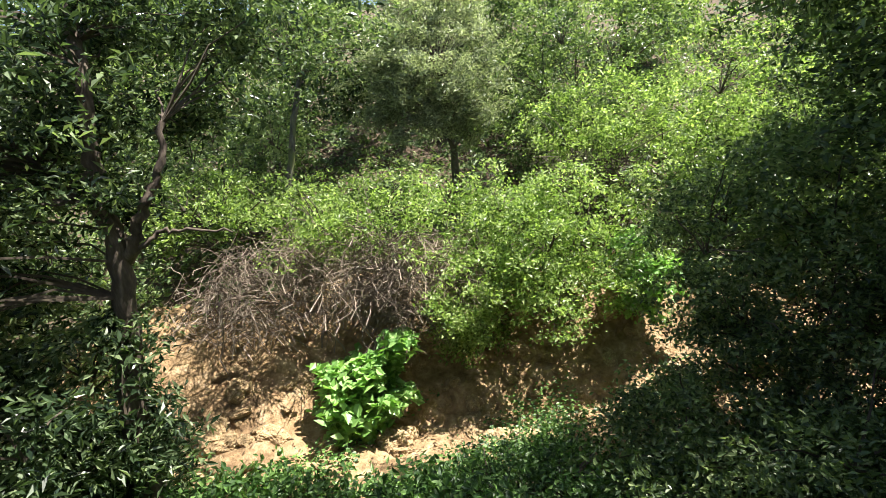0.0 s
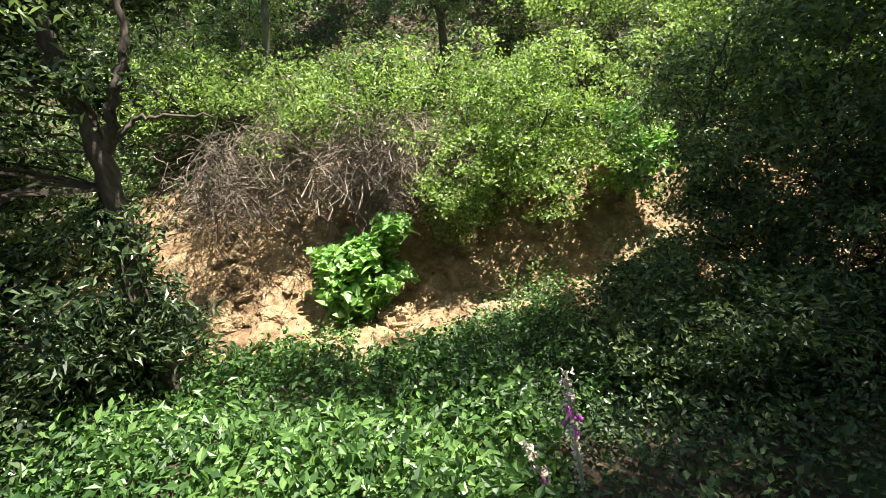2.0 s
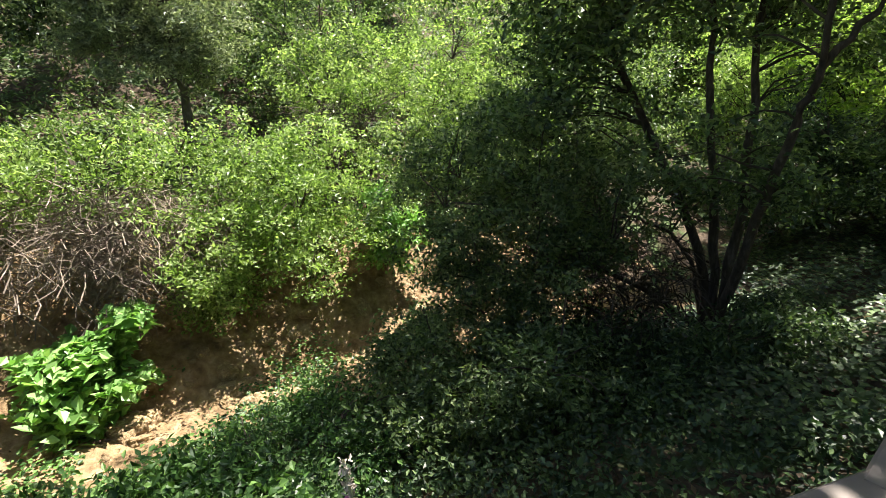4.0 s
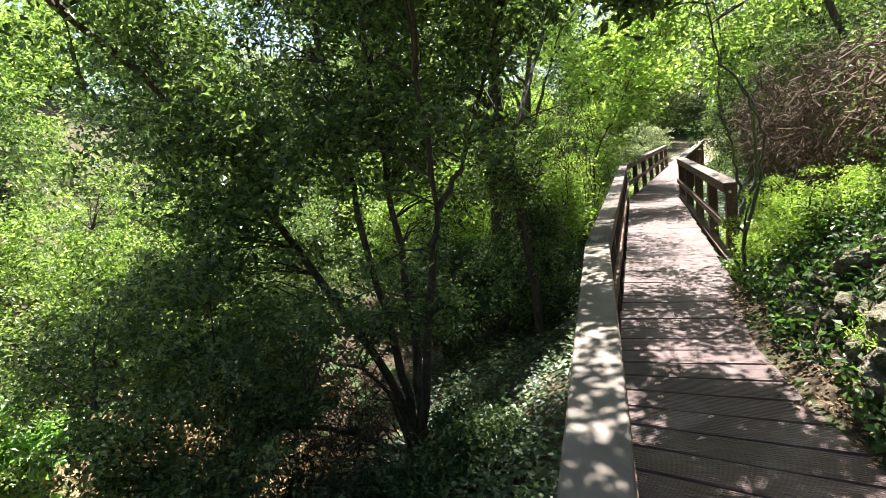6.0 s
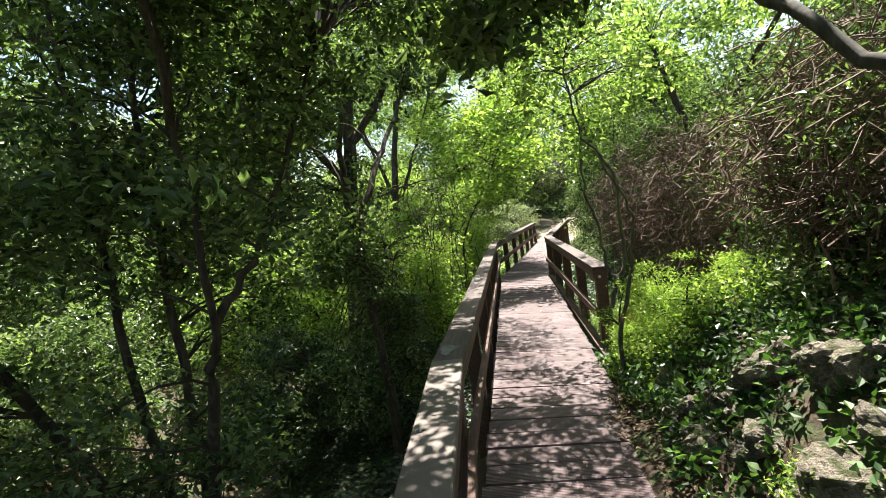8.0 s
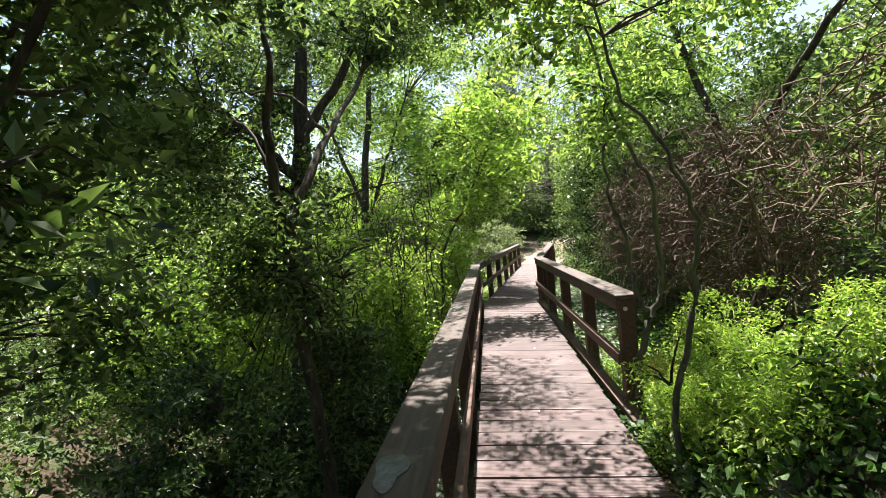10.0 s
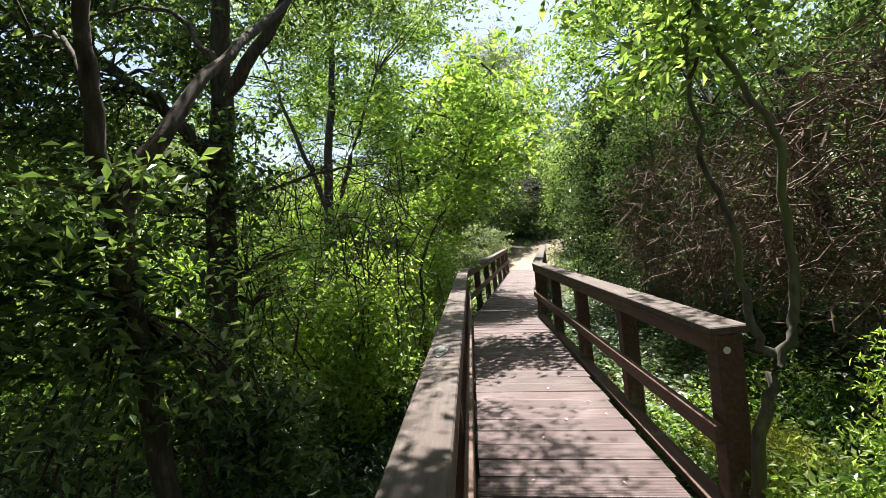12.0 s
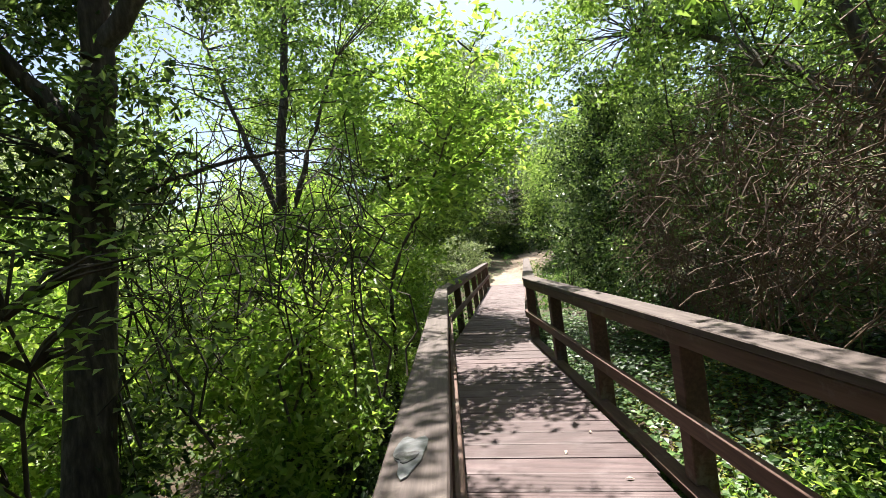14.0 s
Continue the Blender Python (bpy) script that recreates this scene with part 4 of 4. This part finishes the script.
for i, (x, y) in enumerate(((-6.5, -10.5), (-2.0, -11.5), (3.5, -9.0), (5.0, -3.5), (-9.5, 7.0), (-7.0, 9.5), (-6.0, 17.0), (-10.0, 13.0))):
    z = float(ground_z(x, y))
    plant("tree", "full green tree on the gully slope", "tree", (x, y, z), [(x, y, z + 2.6, 1.7, 1.7, 1.6, 150), (x, y, z + 0.8, 1.5, 1.5, 0.8, 90)], (LEAF_MID, LEAF_DARK, LEAF_LIME)[i % 3], 60, 0.10, 0.24, [(((x, y, z - 0.2), (x, y + 0.1, z + 1.2), (x, y, z + 3.0)), 0.11, 0.03)], group="trees in the gully", twig_share=0.2)


for x, y, h in ((-9.5, 14.5, 5.2), (-12.5, 19.0, 6.5), (-6.8, 20.5, 5.5)):
    z = float(ground_z(x, y))
    plant("tree", "hazy grey-green tree across the gully", "tree", (x, y, z), [(x, y, z + h * 0.55, 2.4, 2.2, h * 0.45, 200)], LEAF_GREY, 60, 0.13, 0.32, [(((x, y, z - 0.2), (x, y + 0.1, z + h * 0.3), (x, y, z + h * 0.8)), 0.13, 0.03)], group="trees in the gully", twig_share=0.2)


# ---- ground cover ----
def cover(name, label, category, x0, x1, y0, y1, n, size, material, height, keep, up=0.75, wide=0.85):
    reseed(x0, x1, y0, y1, size)
    x, y = rng.uniform(x0, x1, n), rng.uniform(y0, y1, n)
    thick = 0.5 + 0.5 * np.sin(x * 2.3 + 1.7 * np.sin(y * 1.1)) * np.sin(y * 2.0 + 1.3 * np.sin(x * 1.7))
    ok = keep(x, y) & (rng.random(n) < 0.35 + 0.65 * thick)
    x, y, thick = x[ok], y[ok], thick[ok]
    z = ground_z(x, y) + height * (0.12 + rng.random(len(x)) ** 1.3 * (0.35 + 0.65 * thick))
    v, f = leaves(np.stack([x, y, z], 1), size, up, wide, 0.25)
    return tagged(new(name, mesh(name, v, f, material)), label, category, kind="stuff")


left_slope = lambda x, y: (x < xl(y) - 0.22) & (x > stream_x(y) + 0.55 + 0.3 * np.sin(y * 2.1 + x))
right_slope = lambda x, y: (x > xr(y) + 0.01 + 0.05 * np.sin(y * 5))
cover("ivy_cover", "bright green ivy and nettle ground cover", "ground cover", -3.8, 0.6, -7.5, -2.75, 46000, 0.064, LEAF_IVY, 0.36, left_slope, 0.5, 0.66)
# darker leaf than the ivy above: tree shade put into its colour
cover("ivy_cover", "dark ivy and sparse weeds, tree shade put into leaf colour", "ground cover", -3.8, 0.5, -2.9, -0.4, 20000, 0.046, LEAF_IVY_DARK_SHADE, 0.3, left_slope, 0.5, 0.6)
cover("herb_cover", "upright nettles and herbs among the ivy", "ground cover", -3.8, 0.4, -7.5, -2.9, 15000, 0.075, LEAF_IVY, 0.5, left_slope, 0.45, 0.45)
# deep shade is put into the leaf colour as well
cover("ivy_cover", "dark ivy ground cover, deep shade put into leaf colour", "ground cover", -3.8, 0.4, -0.6, 9.0, 40000, 0.06, LEAF_IVY_DARK_SHADE, 0.22, left_slope)
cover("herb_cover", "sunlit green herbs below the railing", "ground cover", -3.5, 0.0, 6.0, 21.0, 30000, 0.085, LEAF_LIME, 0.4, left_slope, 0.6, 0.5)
cover("ivy_cover", "glossy dark ivy over rocks and slope", "ground cover", 1.0, 3.6, -5.5, 3.6, 40000, 0.05, LEAF_IVY_DARK_SHADE, 0.2, right_slope, 0.45, 0.7)
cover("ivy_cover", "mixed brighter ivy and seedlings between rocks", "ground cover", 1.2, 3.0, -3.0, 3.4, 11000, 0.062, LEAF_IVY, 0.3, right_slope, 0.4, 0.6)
# sunlight on the herbs is put into this brighter leaf colour
cover("herb_cover", "bright green herbs at the railing end, leaf colour brightened as if sunlit", "ground cover", 1.35, 2.7, 1.9, 5.6, 15000, 0.05, LEAF_BROOM_SUN, 0.4, right_slope, 0.5, 0.5)
cover("moss_cover", "yellow-green moss and weeds behind the railing", "ground cover", 1.3, 2.6, 5.0, 8.0, 7000, 0.035, LEAF_MOSS, 0.14, right_slope, 0.6, 0.5)
cover("herb_cover", "green herbs and ivy behind the railing", "ground cover", 1.1, 3.4, 3.0, 13.0, 30000, 0.06, LEAF_IVY, 0.24, right_slope)
cover("herb_cover", "green grass and herbs along the earth path", "ground cover", -1.5, 7.0, 13.0, 34.0, 30000, 0.10, LEAF_IVY, 0.3, lambda x, y: ((x > xr(y) + 0.15) | (x < xl(y) - 0.2)) & (np.abs(x - 2.0 - 0.25 * (y - 21.6)) > 1.0 * (y > 20)), 0.4, 0.3)
cover("slope_cover", "mixed low green cover on the bank", "ground cover", 2.8, 12.0, -6.0, 26.0, 60000, 0.10, LEAF_MID, 0.35, right_slope, 0.5, 0.5)
cover("sandy_weeds", "sparse green weeds on the sandy gully floor", "weeds", -5.0, -3.0, -6.5, 0.5, 15000, 0.045, LEAF_IVY, 0.2, lambda x, y: np.sin(x * 3.1 + y * 1.3) * np.sin(y * 2.3) > -0.1 + 0.5 * (x < stream_x(y) - 0.3))
cover("slope_cover", "mixed low green cover on the far slope", "ground cover", -16.0, -5.0, -9.0, 26.0, 110000, 0.10, LEAF_MID, 0.35, lambda x, y: x < stream_x(y) - 1.7, 0.5, 0.5)
cover("dry_leaves", "fallen brown leaves on the slopes", "leaf litter", -4.5, 3.2, -7.0, 12.0, 16000, 0.055, LEAF_DRY, 0.03, lambda x, y: (x < xl(y) - 0.2) | right_slope(x, y), 0.7, 0.5)
cover("dry_leaves", "fallen brown leaves gathered at the deck edge", "leaf litter", 0.95, 1.75, -3.5, 3.7, 7000, 0.045, LEAF_DRY, 0.05, lambda x, y: np.abs(x - xr(y)) < 0.16 + 0.1 * np.sin(y * 4), 0.7, 0.5)


px = np.array([(0.75, 5.3), (0.98, 5.65), (0.55, 5.0), (1.05, 5.35), (0.42, 4.4), (0.9, 4.3), (0.72, 6.1), (0.6, 3.9), (0.95, 6.4), (0.5, 0.4), (0.8, 1.3), (0.65, -0.3)])
v, f = leaves(np.concatenate([px, np.full((12, 1), 0.012)], 1), 0.045, 0.97, 0.4, 0.3)
PALE, _nt, _b = mat("pale_petal", 0.7)
_b.inputs["Base Color"].default_value = (0.6, 0.5, 0.42, 1)
tagged(new("fallen_petals", mesh("fallen_petals", v, f, PALE)), "pale dry petals scattered on the boards", "petals", kind="stuff")


# ---- rocks ----
def rock_mesh(name, seed, material, rough=0.22):
    bm = bmesh.new()
    bmesh.ops.create_icosphere(bm, subdivisions=4, radius=1)
    o = Vector((seed * 7.3, seed * 3.1, seed * 1.7))
    for v in bm.verts:
        p = v.co.copy()
        v.co = p * (1 + rough * 1.6 * noise.noise(p * 1.1 + o) + rough * 0.8 * noise.noise(p * 2.6 + o) + rough * 0.5 * noise.noise(p * 6 + o) + rough * 0.3 * noise.noise(p * 14 + o))
        v.co = Vector([math.copysign(abs(c) ** 0.82, c) for c in v.co])
    me = bpy.data.meshes.new(name)
    bm.to_mesh(me)
    bm.free()
    me.materials.append(material)
    me.polygons.foreach_set("use_smooth", np.full(len(me.polygons), False))
    return me


ROCKS = [rock_mesh("rock", i + 1, STONE, 0.36) for i in range(4)]
SANDY = [rock_mesh("stone", i + 11, STONE_SAND, 0.28) for i in range(4)]
for i, (x, y, r) in enumerate(((1.52, 1.45, 0.24), (1.78, 1.2, 0.3), (1.72, 0.35, 0.28), (1.98, 0.75, 0.32), (1.62, -0.25, 0.26), (2.1, 0.05, 0.34), (1.9, -0.65, 0.3), (1.55, 0.85, 0.17), (2.35, 1.3, 0.3), (1.75, -1.2, 0.28), (1.95, -2.0, 0.34), (1.7, 2.1, 0.16))):
    ob = new("rock", ROCKS[i % 4])
    ob.matrix_basis = pose(x, y, float(ground_z(x, y)) + r * 0.2, rng.uniform(-25, 25), rng.uniform(-25, 25), rng.uniform(0, 360)) @ Matrix.Diagonal((r * rng.uniform(0.9, 1.3), r, r * rng.uniform(0.6, 0.85), 1)) @ Matrix.Scale(0.43, 4)
    tagged(ob, "pale weathered limestone rock half covered by ivy", "rock", "rocks on the slope")
for i in range(46):
    y = rng.uniform(-2.4, 2.2)
    x = float(xr(y)) + 0.18 + 1.1 * rng.random() ** 1.3
    r = rng.uniform(0.06, 0.15)
    ob = new("rock", ROCKS[(i * 3 + 1) % 4])
    ob.matrix_basis = pose(x, y, float(ground_z(x, y)) + r * 0.35, rng.uniform(-40, 40), rng.uniform(-40, 40), rng.uniform(0, 360)) @ Matrix.Diagonal((r * rng.uniform(0.8, 1.5), r, r * rng.uniform(0.5, 0.9), 1))
    tagged(ob, "broken pale limestone lump among ivy and litter", "rock", "rocks on the slope")
reseed(4, 2)
for i in range(230):
    y = rng.uniform(-6.0, 3.2)
    x = float(stream_x(y)) + rng.uniform(-2.0, 0.6)
    r = rng.uniform(0.03, 0.1) * (2.0 if i % 8 == 0 else 1)
    ob = new("stone", SANDY[i % 4])
    ob.matrix_basis = pose(x, y, float(ground_z(x, y)) + r * 0.15, rng.uniform(-25, 25), rng.uniform(-25, 25), rng.uniform(0, 360)) @ Matrix.Diagonal((r * rng.uniform(0.9, 1.5), r, r * rng.uniform(0.5, 0.8), 1))
    tagged(ob, "ochre stone lying in the dry stream bed", "stone", "stones in the stream bed")


# ---- foxglove ----
def foxglove(base, top, label, flowers):
    root = tagged(new("foxglove"), label, "flower", "foxgloves on the slope")
    b = np.array(base, float)
    root.location = b
    t = np.array(top, float) - b
    line = curve([(0, 0, 0), t * 0.5 + (0.01, 0, 0), t], 10)
    v, f = tube(line, np.linspace(0.013, 0.006, 10), 6)
    part("stem", mesh("stem", v, f, STEM_GREEN, True), root)
    pts = t * rng.uniform(0.4, 0.99, 260)[:, None] + rng.normal(size=(260, 3)) * 0.013
    v, f = leaves(pts, 0.026, 0.2, 0.6)
    tagged(part("seed_head", mesh("seed_head", v, f, PALE), root), kind="stuff")
    for j in range(flowers):
        p = t * (0.74 + 0.02 * j) + (0.012 * math.cos(j * 2.4), 0.012 * math.sin(j * 2.4), 0)
        way = np.array((math.cos(j * 2.4), math.sin(j * 2.4), -0.9)) * 0.03
        v, f = tube([p, p + way * 0.4, p + way * 0.9, p + way], [0.003, 0.008, 0.011, 0.013], 7)
        part("blossom", mesh("blossom", v, f, PURPLE, True), root)
    pts = np.array([t * 0.03 + (0.07 * math.cos(a), 0.07 * math.sin(a), 0.02) for a in np.arange(0, 6.2, 0.55)])
    v, f = leaves(pts, 0.15, 0.8, 0.4, 0.4, pts - t * 0.03, 0.1)
    part("leaf", mesh("leaf", v, f, LEAF_IVY), root)
    return root


foxglove((-1.10, -2.79, -1.0), (-1.10, -2.79, 0.14), "tall pale foxglove stalk with few purple blossoms", 6)
foxglove((-1.10, -2.85, -1.0), (-1.16, -3.0, -0.25), "small bent foxglove gone to seed", 2)
